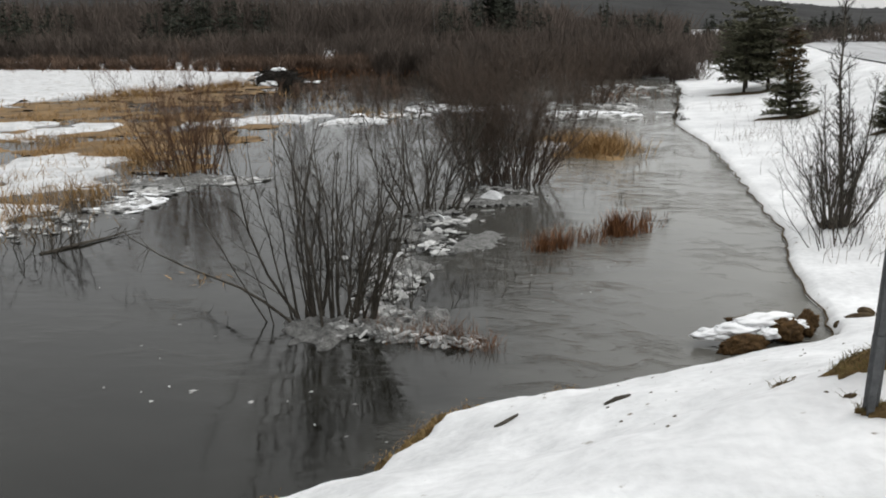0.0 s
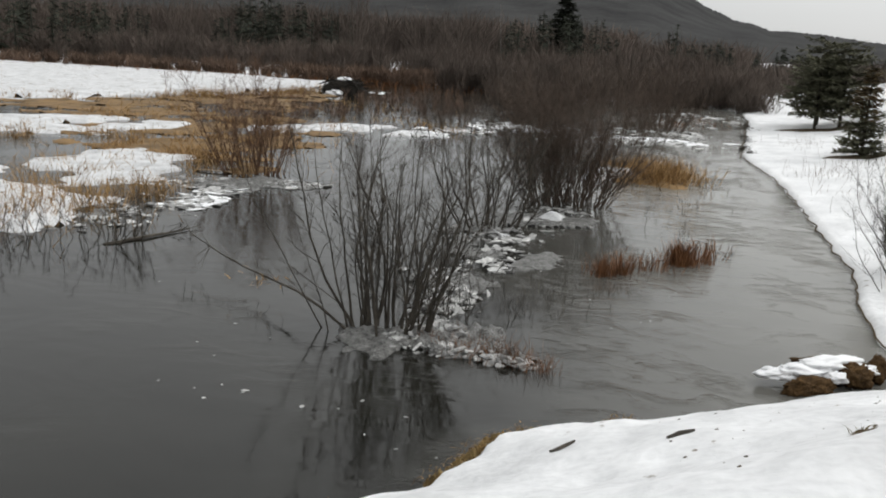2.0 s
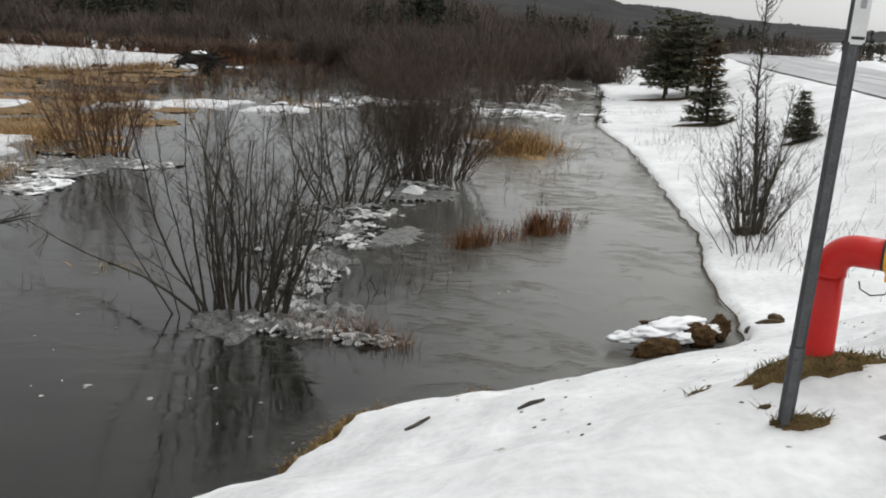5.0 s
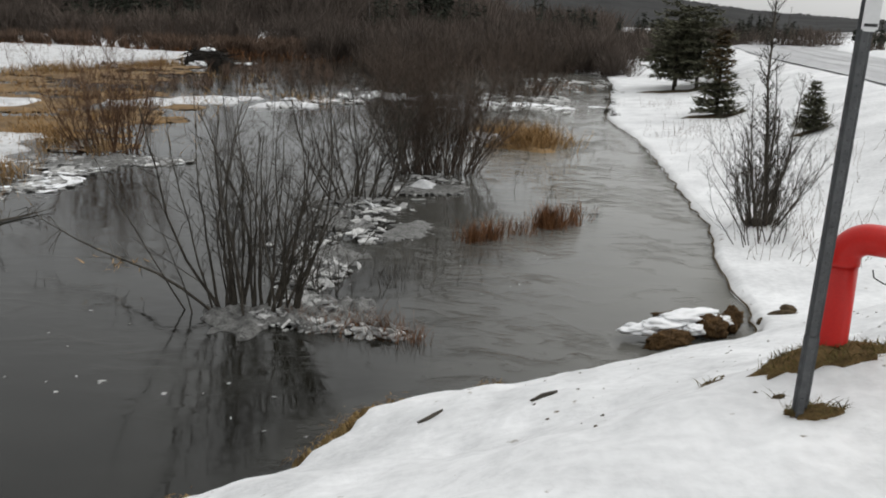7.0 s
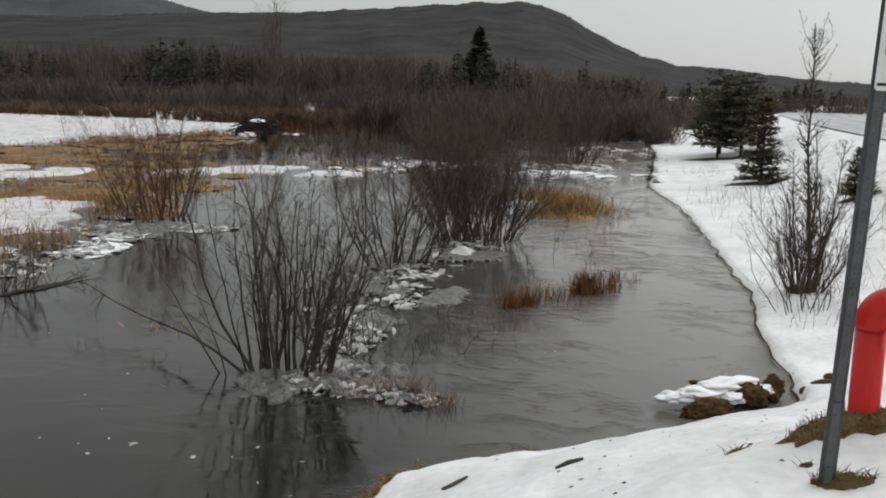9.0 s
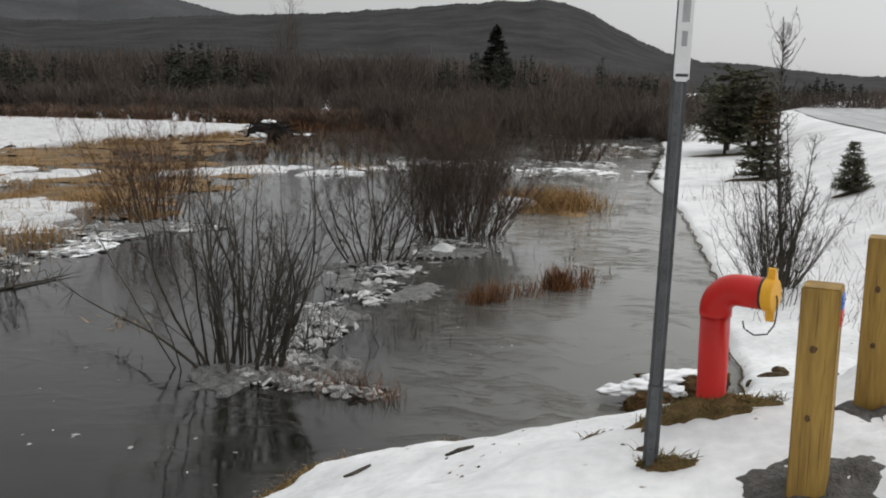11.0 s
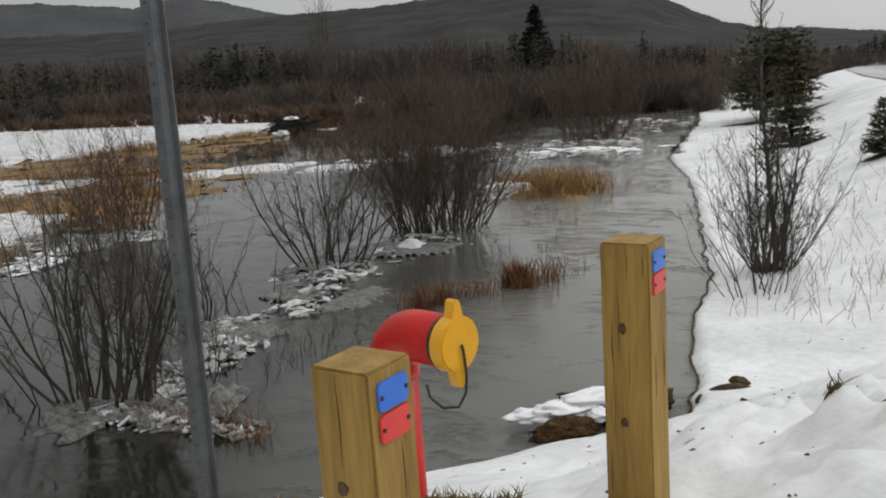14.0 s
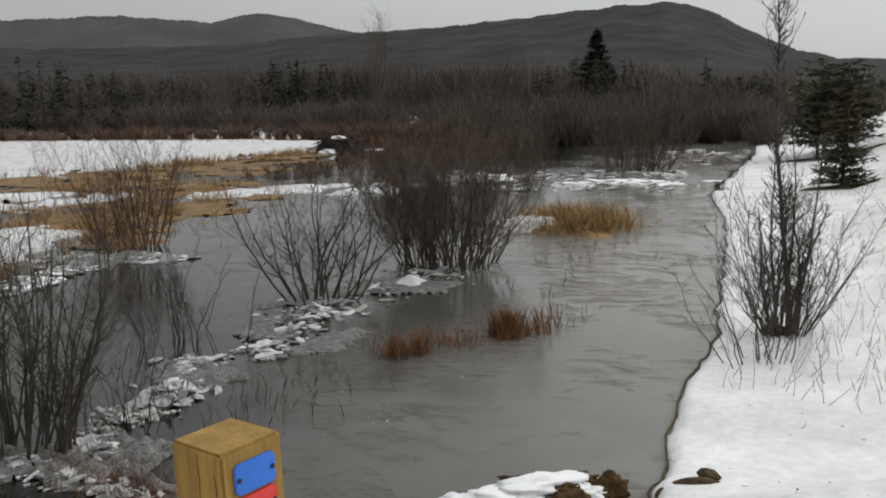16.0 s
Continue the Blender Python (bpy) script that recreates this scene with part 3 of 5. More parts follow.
ice_floes("ice_heap", [(-1.95, 8.72, 0.20, 0.12, 170), (-2.35, 8.36, 0.18, 0.05, 40)], 27, "heap of crushed white ice lumps beside a flooded shrub", (0.018, 0.07), ICE, 0.5, 0.16)
ice_floes("ice_heap", [(-2.18, 10.2, 0.17, 0.26, 220), (-2.3, 9.4, 0.12, 0.2, 60)], 28, "heap of crushed white ice lumps on the drowned island", (0.02, 0.08), ICE, 0.5, 0.17)
ice_floes("broken_ice", [(-2.25, 10.5, 0.16, 0.3, 120), (-2.55, 11.3, 0.2, 0.25, 90), (-2.0, 12.1, 0.28, 0.2, 46), (-1.95, 12.9, 0.36, 0.3, 44), (-2.2, 13.8, 0.36, 0.3, 46), (-2.2, 14.5, 0.4, 0.25, 44), (-1.7, 15.6, 0.35, 0.45, 30),
                         (-1.4, 17.0, 0.4, 0.3, 50)], 32, "string of jammed ice plates along a submerged shrub island", (0.02, 0.10), heap=0.08)
ice_floes("ice_slabs", [(-2.3, 10.5, 0.10, 0.22, 30), (-2.6, 11.2, 0.14, 0.2, 14), (-2.1, 8.9, 0.10, 0.08, 12), (-2.2, 14.2, 0.2, 0.10, 6)], 36, "pale snow-dusted ice slabs heaped on the jam", (0.03, 0.10), SNOW_WET, 0.25, 0.10)
ice_floes("broken_ice", [(-7.9, 17.7, 0.5, 0.22, 130), (-8.7, 16.4, 0.3, 0.4, 110), (-8.5, 14.8, 0.3, 0.5, 110), (-9.4, 17.3, 0.4, 0.3, 80), (-7.3, 17.9, 0.3, 0.1, 50), (-9.1, 13.2, 0.3, 0.5, 80)], 33,
          "rim of broken ice plates at the marsh edge", (0.025, 0.15))
ice_floes("ice_slabs", [(-7.8, 17.75, 0.5, 0.12, 26), (-8.6, 16.2, 0.25, 0.4, 22), (-8.4, 14.8, 0.25, 0.5, 22)], 37, "pale snow-dusted ice slabs at the marsh edge", (0.05, 0.18), SNOW_CLEAN, 0.1)
ice_floes("broken_ice", [(-6.4, 32, 0.6, 0.6, 60), (-5.6, 35.5, 0.7, 1.0, 60), (-7.6, 29.6, 0.4, 0.2, 20), (-2.0, 31.2, 1.6, 0.25, 60), (0.4, 32.3, 1.2, 0.35, 70), (0.5, 36.5, 1.2, 1.0, 40), (2.3, 35, 0.5, 1.2, 26), (-3, 35, 1.5, 1.0, 50),
                         (3.2, 44, 1.5, 2.0, 50)], 34, "rows of broken ice plates across the upper channel", (0.07, 0.26))
ice_floes("ice_slabs", [(-4.9, 34.6, 0.9, 0.7, 50), (-6.6, 31.9, 0.6, 0.2, 24), (0.6, 33.0, 1.3, 0.4, 40), (3.6, 48, 1.2, 1.0, 12), (-15.9, 52.0, 0.6, 0.4, 10), (-19.2, 51.8, 0.4, 0.4, 8)], 38, "pale snow-covered ice slabs across the upper channel", (0.10, 0.36), SNOW_CLEAN, 0.06)
ice_floes("drifting_ice", [(-2.0, 6.5, 0.5, 0.3, 3), (-3.6, 6.6, 0.4, 0.25, 8), (-4.6, 8.4, 1.0, 0.6, 5), (0.3, 10.6, 0.8, 0.8, 6), (-1.9, 5.8, 0.3, 0.3, 3)], 35, "small scraps of grey ice drifting on the water", (0.008, 0.034), ICE, 0.01, flat=True)


# ---------- shrubs ----------
def stem_mesh(rng, base, lean, height, thick, twigs, fine, droop=0.0, kink=0.15, reach=1.0, rise=0.07):
    """A crooked stem that leaves the base at a lean and rises, with ascending side branches and their twigs."""
    V, F = [], []
    k = 11
    d = Vector((lean[0], lean[1], 1)).normalized()
    pts, p = [], Vector(base)
    step = height / (k - 1)
    for i in range(k):
        pts.append(p.copy())
        d = (d + Vector((rng.gauss(0, kink), rng.gauss(0, kink), rise - droop * i * 0.05))).normalized()
        p = p + d * step * rng.uniform(0.8, 1.2)
    radii = [max(0.003, thick * (1 - 0.82 * (i / (k - 1)) ** 0.8)) for i in range(k)]
    tube(V, F, pts, radii, 5)
    for _ in range(twigs):
        f = 0.18 + 0.80 * rng.random() ** 0.8
        i = min(int(f * (k - 1)), k - 2)
        q = pts[i].lerp(pts[i + 1], f * (k - 1) - i)
        along = (pts[i + 1] - pts[i]).normalized()
        a = rng.uniform(0, 2 * math.pi)
        out = (along * rng.uniform(0.5, 1.3) + Vector((math.cos(a), math.sin(a), 0.0)) * rng.uniform(0.5, 1.0)).normalized()
        length = height * rng.uniform(0.07, 0.32) * (1.15 - 0.6 * f) * reach
        bend = Vector((rng.gauss(0, 0.12), rng.gauss(0, 0.12), rng.uniform(-0.02, 0.10))) * length
        mid = q + out * length * 0.5 + bend
        tip = q + out * length + Vector((rng.gauss(0, 0.08), rng.gauss(0, 0.08), 0.14)) * length
        r = min(0.012, max(0.0024, thick * 0.34 * (1 - 0.65 * f)))
        tube(V, F, [q, mid, tip], [r, r * 0.7, r * 0.35], 3)
        for _ in range(fine):
            g = rng.uniform(0.2, 1.0)
            st = q.lerp(mid, g * 2) if g < 0.5 else mid.lerp(tip, g * 2 - 1)
            o = (out + Vector((rng.gauss(0, 0.7), rng.gauss(0, 0.7), rng.uniform(-0.2, 0.6)))).normalized()
            e = st + o * length * rng.uniform(0.15, 0.5)
            tube(V, F, [st, e], [r * 0.5, r * 0.25], 3)
    return V, F


def shrub(center, size, count, height, thick, twigs, fine, spread, seed, label, material=BARK, name="shrub", droop=0.0, group="shrubs standing in the flood", kink=0.15, reach=1.0, rise=0.07):
    rng = random.Random(seed)
    root = thing(name, (center[0], center[1], center[2]), label, "shrub", group)
    for i in range(count):
        a, r = rng.uniform(0, 2 * math.pi), math.sqrt(rng.random())
        bx, by = size[0] * r * math.cos(a), size[1] * r * math.sin(a)
        lean = (bx / max(size[0], 0.05) * spread + rng.gauss(0, 0.12), by / max(size[1], 0.05) * spread + rng.gauss(0, 0.12))
        h = height * rng.uniform(0.55, 1.0)
        V, F = stem_mesh(rng, (bx, by, -0.15), lean, h, thick * rng.uniform(0.45, 1.15), twigs, fine, droop, kink, reach, rise)
        mesh_ob("stem", V, F, material, root)
    return root


shrub((-2.70, 8.62, 0), (0.66, 0.30), 40, 2.85, 0.022, 22, 4, 0.28, 41, "bare dark-barked alder shrub rising from ice in the flood water", kink=0.10, reach=0.85)
shrub((-2.05, 9.4, 0), (0.45, 0.5), 18, 1.3, 0.009, 10, 3, 0.25, 42, "thin bare shrub shoots beside an ice jam")
shrub((-2.45, 14.9, 0), (0.5, 0.35), 24, 2.6, 0.024, 24, 4, 0.85, 43, "spreading bare alder shrub on the ice-jammed island", kink=0.12)
shrub((-3.1, 12.4, 0), (0.9, 0.8), 20, 1.5, 0.012, 11, 3, 0.12, 44, "sparse upright bare shoots beside the ice")
shrub((-1.32, 18.2, 0), (0.9, 0.75), 140, 3.3, 0.017, 30, 6, 0.40, 45, "dense bare grey-brown alder thicket clump in the water", BARK_BROWN)
shrub((-8.8, 18.9, 0), (0.85, 0.5), 46, 3.1, 0.019, 30, 5, 0.55, 46, "bare reddish-brown shrub among tan grass and ice", BARK_RED, kink=0.11)
shrub((-8.6, 11.6, 0), (1.0, 0.9), 34, 1.15, 0.012, 14, 3, 0.5, 47, "low drowned shrub with arching bare twigs", BARK)
shrub((-10.2, 11.2, 0), (0.9, 0.7), 28, 1.1, 0.012, 14, 3, 0.5, 48, "low drowned shrub with arching bare twigs", BARK_BROWN)
shrub((-7.6, 34.4, 0), (1.0, 0.8), 60, 2.2, 0.016, 22, 4, 0.55, 49, "rounded bare shrub standing in the upper channel", BARK_BROWN)
shrub((0.9, 18.3, 0), (0.6, 0.9), 10, 0.75, 0.006, 6, 2, 0.2, 50, "scattered thin dead stems standing in water", BARK)
shrub((-0.9, 10.6, 0), (0.35, 0.4), 9, 0.55, 0.006, 7, 2, 0.2, 51, "thin dead stems standing in shallow water", BARK)
shrub((1.72, 19.8, 0), (0.06, 0.06), 2, 1.15, 0.008, 3, 1, 0.03, 52, "lone upright dead stalk in the stream", BARK)
shrub((0.9, 37.8, 0), (1.2, 0.9), 90, 3.2, 0.022, 26, 5, 0.55, 53, "domed bare alder shrub at the head of the channel", BARK_BROWN)
shrub((-4.4, 38.2, 0), (1.3, 0.9), 60, 2.6, 0.022, 24, 5, 0.55, 54, "domed bare alder shrub at the head of the channel", BARK_BROWN)


def leaning_branch():
    root = thing("fallen_branch", (-3.3, 8.4, 0), "long bare branch bent low over water with yellowed leaves caught", "branch")
    V, F = [], []
    line = [Vector(p) for p in ((0.4, 0.0, -0.05), (-0.11, 0.10, 0.27), (-0.52, 0.42, 0.33), (-1.07, 0.91, 0.30), (-1.63, 1.33, 0.30), (-2.16, 1.65, 0.38), (-2.72, 2.0, 0.50), (-3.05, 2.2, 0.62))]
    tube(V, F, line, [0.018, 0.017, 0.015, 0.013, 0.011, 0.008, 0.006, 0.003], 5)
    rng = random.Random(5)
    for _ in range(26):
        i = rng.randint(2, 6)
        q = line[i].lerp(line[i + 1], rng.random())
        e = q + Vector((rng.uniform(-0.35, 0.1), rng.uniform(-0.1, 0.3), rng.uniform(-0.35, 0.3)))
        tube(V, F, [q, e], [0.005, 0.002], 3)
    mesh_ob("bough", V, F, BARK, root)
    V, F = [], []
    for _ in range(26):
        p = Vector((-1.25 + rng.gauss(0, 0.16), 1.02 + rng.gauss(0, 0.12), 0.28 + rng.gauss(0, 0.04)))
        blade(V, F, p, Vector((rng.uniform(-1, 1), rng.uniform(-1, 1), rng.uniform(-0.4, 0.4))).normalized(), 0.11, 0.018, rng)
    mesh_ob("caught_leaves", V, F, TAN, root, label="yellowed grass caught on the branch")


leaning_branch()


# ---------- grasses ----------
def grass(name, areas, seed, material, label, height=(0.3, 0.6), width=0.012, base=0.0, lean=0.5, category="grass"):
    rng = random.Random(seed)
    V, F = [], []
    for cx, cy, sx, sy, count in areas:
        for _ in range(count):
            p = Vector((cx + rng.gauss(0, sx), cy + rng.gauss(0, sy), base - 0.03))
            if sx > 0.65 and noise.noise((p.x * 0.8, p.y * 0.9, seed * 1.7)) < rng.uniform(-0.05, 0.35):
                continue
            d = Vector((rng.gauss(0, lean), rng.gauss(0, lean), 1)).normalized()
            blade(V, F, p, d, rng.uniform(*height), width, rng)
    ob = mesh_ob(name, V, F, material)
    return tagged(ob, label, category, kind="stuff")


grass("sedge_tuft", [(0.94, 13.42, 0.13, 0.10, 420), (1.32, 13.6, 0.12, 0.08, 60)], 61, RUST, "rust-brown sedge tuft standing in the stream", (0.2, 0.58), 0.012, lean=0.22)
grass("sedge_tuft", [(-0.26, 12.25, 0.10, 0.08, 170), (0.0, 12.45, 0.10, 0.08, 140)], 62, RUST, "rust-brown sedge tuft standing in the stream", (0.2, 0.5), 0.010, lean=0.24)
grass("sedge_tuft", [(0.38, 12.85, 0.25, 0.12, 110), (1.45, 14.05, 0.15, 0.1, 40)], 63, RUST, "sparse rusty sedge between two tufts", (0.25, 0.5), 0.010, lean=0.3)
grass("sedge_tuft", [(-0.95, 7.98, 0.2, 0.08, 130), (-1.4, 8.3, 0.3, 0.16, 260), (-0.66, 7.9, 0.05, 0.04, 40), (-1.9, 8.45, 0.2, 0.1, 50)], 64, RUST, "rusty dead sedge at the edge of broken ice", (0.08, 0.36), 0.006, lean=0.35)
grass("dead_grass", [(0.15, 22.7, 0.45, 0.45, 1100), (0.9, 22.8, 0.45, 0.5, 800), (0.0, 23.6, 0.5, 0.4, 800), (1.1, 23.6, 0.4, 0.5, 300)], 65, TAN, "tan dead grass clump rising from the water", (0.3, 0.85), 0.020, lean=0.7)
grass("dead_grass", [(-10.8, 20.5, 0.9, 0.9, 1300), (-13.5, 22.5, 1.4, 1.1, 1500), (-11.5, 24.5, 1.0, 1.8, 1500), (-16, 22.5, 1.4, 1.2, 2000), (-19, 22, 1.6, 1.2, 1200), (-20, 29.5, 1.6, 0.8, 900), (-12.5, 29, 1.5, 1.5, 1400)], 66, TAN, "tan dead marsh grass bent over the flooded meadow", (0.25, 0.6), 0.020, lean=0.8)
grass("dead_grass", [(-15, 31, 1.3, 1.2, 700), (-19, 34, 1.6, 1.6, 900), (-9.4, 33.4, 0.7, 0.5, 700), (-20.8, 43, 0.5, 2.5, 500), (-14, 40, 2.5, 2.5, 700), (-24, 39, 1.0, 1.5, 500), (-30, 35, 2.5, 1.2, 500)], 67, TAN, "tan dead marsh grass bent over the flooded meadow", (0.25, 0.6), 0.026, lean=0.8)
grass("dead_grass", [(-10.4, 13.6, 0.6, 1.2, 800), (-11.5, 15.5, 0.9, 1.2, 900), (-9.6, 15.6, 0.3, 0.4, 160), (-12.5, 18.5, 1.2, 1.0, 900)], 68, TAN, "tan dead grass poking through snow at the marsh edge", (0.25, 0.6), 0.014, lean=0.5)
grass("dead_grass", [(1.7, 41, 0.5, 1.2, 110), (3.4, 43, 0.5, 1.5, 60)], 69, RUST, "rusty grass at the head of the channel", (0.2, 0.55), 0.03, lean=0.6)
grass("dead_grass", [(-60, 61.5, 20, 1.2, 1800), (-28, 60.5, 9, 1.2, 1500), (-15, 58.5, 3, 2.0, 500)], 70, RUST, "rusty dead grass along the far edge of the snow sheet", (0.3, 0.8), 0.05, lean=0.5)
grass("dead_grass", [(-19.4, 47.5, 0.6, 2.0, 700), (-22.5, 42, 0.6, 2.0, 500), (-27, 35.6, 1.6, 0.7, 700), (-36, 33.5, 3, 0.6, 600), (-18.8, 53, 0.6, 0.8, 220)], 58, TAN, "tan dead grass along the near edge of the snow sheet", (0.25, 0.6), 0.03, lean=0.5)
grass("dead_stems", [(0.8, 17.5, 0.7, 1.5, 60), (1.2, 15.0, 0.5, 0.8, 36), (-0.6, 11.0, 0.35, 0.5, 40), (1.6, 20.5, 0.5, 1.2, 30), (-0.4, 13.6, 0.4, 0.5, 24), (-1.3, 10.4, 0.3, 0.5, 30)], 59, BARK, "scattered thin dead stems standing in the flood", (0.08, 0.34), 0.012, lean=0.3)
grass("dead_grass", [(-9.0, 18.9, 0.7, 0.7, 420), (-6.9, 31.5, 0.5, 0.4, 120), (-9.2, 12.2, 0.7, 0.9, 160)], 57, TAN, "tan dead grass among shrub stems", (0.25, 0.65), 0.016, lean=0.45)


# ---------- beaver lodge ----------
def beaver_lodge(x, y):
    root = thing("beaver_lodge", (x, y, 0), "dark stick-built beaver lodge with a snow cap in the marsh", "beaver lodge")
    rng = random.Random(9)
    bm = bmesh.new()
    bmesh.ops.create_icosphere(bm, subdivisions=4, radius=1.0)
    for v in bm.verts:
        v.co = Vector((v.co.x * 1.4, v.co.y * 1.2, v.co.z * 0.88)) * (1 + 0.12 * noise.noise(v.co * 2.5))
    part("mound", bm, LODGE, root)
    for _ in range(90):
        a, r = rng.uniform(0, 6.3), rng.uniform(0.5, 1.5)
        p = Vector((r * math.cos(a), r * math.sin(a) * 0.9, max(0.03, 0.86 * math.sqrt(max(0, 1 - (r / 1.5) ** 2)))))
        d = Vector((rng.gauss(0, 1), rng.gauss(0, 1), rng.gauss(0, 0.25))).normalized() * rng.uniform(0.3, 0.8)
        V, F = [], []
        tube(V, F, [p - d, p + d], [0.03, 0.02], 4)
        mesh_ob("stick", V, F, LODGE, root)
    bm = bmesh.new()
    bmesh.ops.create_icosphere(bm, subdivisions=3, radius=1.0)
    for v in bm.verts:
        v.co = Vector((v.co.x * 0.45, v.co.y * 0.5, 0.85 + v.co.z * 0.14)) + Vector((0, 0, 0.05 * noise.noise(v.co * 3)))
    part("snow_cap", bm, SNOW_CLEAN, root, "white snow cap", True)
    bm = bmesh.new()
    bmesh.ops.create_icosphere(bm, subdivisions=3, radius=1.0)
    for v in bm.verts:
        v.co = Vector((-0.15 + v.co.x * 0.5, -1.25 + v.co.y * 0.4, 0.10 + v.co.z * 0.2)) * (1 + 0.35 * noise.noise(v.co * 2))
    part("snow_apron", bm, SNOW_CLEAN, root, "snow lying at the foot", True)


beaver_lodge(-16.9, 49.3)


# ---------- evergreens ----------
def conifer(name, at, height, width, seed, label, needles=NEEDLE, whorls=16, skirt=0.08, lush=1.0, taper=0.85, brown_from=2.0, rounded=False):
    rng = random.Random(seed)
    root = thing(name, at, label, "tree", "evergreens on the snowy bank")
    V, F = [], []
    tube(V, F, [Vector((0, 0, -0.2)), Vector((0.01, 0, height * 0.5)), Vector((0, 0, height))], [height * 0.022, height * 0.013, 0.006], 6)
    mesh_ob("trunk", V, F, BARK, root)
    V, F, BV, BF = [], [], [], []
    for w in range(whorls):
        f = skirt + (1 - skirt) * w / whorls
        r = width * 0.5 * (1 - f) ** taper * rng.uniform(0.85, 1.1) + 0.02
        if rounded:
            r = width * 0.5 * math.sqrt(max(0.03, 1 - ((f - 0.45) / 0.58) ** 2)) * rng.uniform(0.85, 1.1)
        z = height * f
        k = max(5, int(9 * (1 - f)) + 4)
        for i in range(k):
            a = 2 * math.pi * (i + rng.uniform(-0.3, 0.3)) / k + w * 0.7
            rr = r * rng.uniform(0.7, 1.1)
            o = Vector((math.cos(a), math.sin(a), 0))
            start = Vector((0, 0, z + rng.uniform(-0.02, 0.02) * height))
            end = start + o * rr + Vector((0, 0, rr * rng.uniform(-0.18, 0.22)))
            tube(V, F, [start, end], [0.012 * height / 3, 0.003], 3)
            n = int(30 * lush * max(0.35, rr / (width * 0.5))) + 6
            for _ in range(n):
                g = rng.uniform(0.12, 1.03)
                p = start.lerp(end, g)
                s = Vector((-o.y, o.x, 0)) * rng.choice((-1, 1))
                d = (o * rng.uniform(0.3, 1) + s * rng.uniform(0.2, 1.0) + Vector((0, 0, rng.uniform(-0.35, 0.45)))).normalized()
                brown = f > brown_from + rng.uniform(-0.1, 0.1)
                blade(BV if brown else V, BF if brown else F, p, d, min(0.5 if height < 6 else 1.1, rng.uniform(0.10, 0.22) * (0.5 + height / 3.2)), min(0.16 if height < 6 else 0.4, 0.058 * (0.4 + height / 2.6)), rng, 0.15)
    mesh_ob("crown", V, F, needles, root)
    if BV:
        mesh_ob("crown_top", BV, BF, NEEDLE_BROWN, root, label="browning top of the crown")
    return root


conifer("small_spruce", (8.0, 22.4, H(8.0, 22.4)), 1.32, 1.0, 71, "small dark green spruce on open snow", whorls=14, lush=1.4)
conifer("young_spruce", (7.2, 29.2, H(7.2, 29.2)), 2.9, 1.75, 72, "young dark spruce with brownish top on the snowy bank", NEEDLE, 15, 0.05, 1.3, 0.8, 0.5)
conifer("pine", (7.75, 40.0, H(7.75, 40.0)), 3.2, 2.9, 73, "bushy dark pine on the snowy bank", NEEDLE, 13, 0.20, 2.2, 0.45, 2.0, True)
conifer("pine", (8.85, 40.4, H(8.85, 40.4)), 3.7, 2.9, 74, "bushy dark pine on the snowy bank", NEEDLE, 14, 0.20, 2.2, 0.45, 2.0, True)
conifer("pine", (8.3, 42.5, H(8.3, 42.5)), 3.9, 3.0, 75, "bushy dark pine on the snowy bank", NEEDLE, 14, 0.20, 2.2, 0.45, 2.0, True)
conifer("tall_spruce", (-8.6, 105, 0.5), 9.3, 6.4, 77, "tall pointed dark spruce above the thicket", NEEDLE_FAR, 30, 0.06, 3.0, 0.8)


# bare streamside tree with its ring of shoots
def streamside_tree(x, y):
    z = H(x, y)
    root = thing("streamside_tree", (x, y, z), "slender bare tree ringed by thin shoots on the snowy bank", "tree")
    rng = random.Random(81)
    V, F = stem_mesh(rng, (0.05, 0, -0.1), (0.0, -0.03), 4.3, 0.042, 120, 7, 0, 0.035, 0.30)
    tops = [V[7 * 5].copy(), V[8 * 5].copy(), V[9 * 5].copy()]
    mesh_ob("trunk", V, F, BARK, root)
    for i in range(9):
        a = rng.uniform(0, 6.3)
        V, F = stem_mesh(rng, rng.choice(tops), (0.7 * math.cos(a), 0.7 * math.sin(a)), rng.uniform(0.45, 0.9), 0.0075, 9, 3, 0, 0.22, 0.8, 0.05)
        mesh_ob("crown_twig", V, F, BARK, root)
    for i in range(8):
        V, F = stem_mesh(rng, (rng.uniform(-0.3, 0.25), rng.uniform(-0.1, 0.1), -0.1), (rng.uniform(-0.16, 0.14), rng.uniform(-0.1, 0.1)), rng.uniform(1.6, 2.9), 0.026, 46, 7, 0, 0.075, 0.5)
        mesh_ob("side_trunk", V, F, BARK, root)
    for i in range(48):
        a = rng.uniform(0, 6.3)
        V, F = stem_mesh(rng, (0.22 * math.cos(a), 0.16 * math.sin(a), -0.08), (0.55 * math.cos(a), 0.48 * math.sin(a)), rng.uniform(0.9, 2.2), 0.0095, 20, 5, 0, 0.17, 0.8, 0.10)
        mesh_ob("shoot", V, F, BARK, root)
    bm = bmesh.new()
    bmesh.ops.create_icosphere(bm, subdivisions=3, radius=1.0)
    for v in bm.verts:
        v.co = Vector((v.co.x * 0.19 - 0.05, v.co.y * 0.13, v.co.z * 0.07 + 0.02)) * (1 + 0.3 * noise.noise(v.co * 2.7))
    part("root_clump", bm, LODGE, root, "dark bare earth round the stems")
    return root


streamside_tree(4.43, 13.7)
shrub((4.05, 12.4, H(4.05, 12.4)), (0.32, 0.18), 16, 1.6, 0.011, 14, 4, 0.6, 82, "leaning bare shoots on the snowy bank", group="bank shoots")


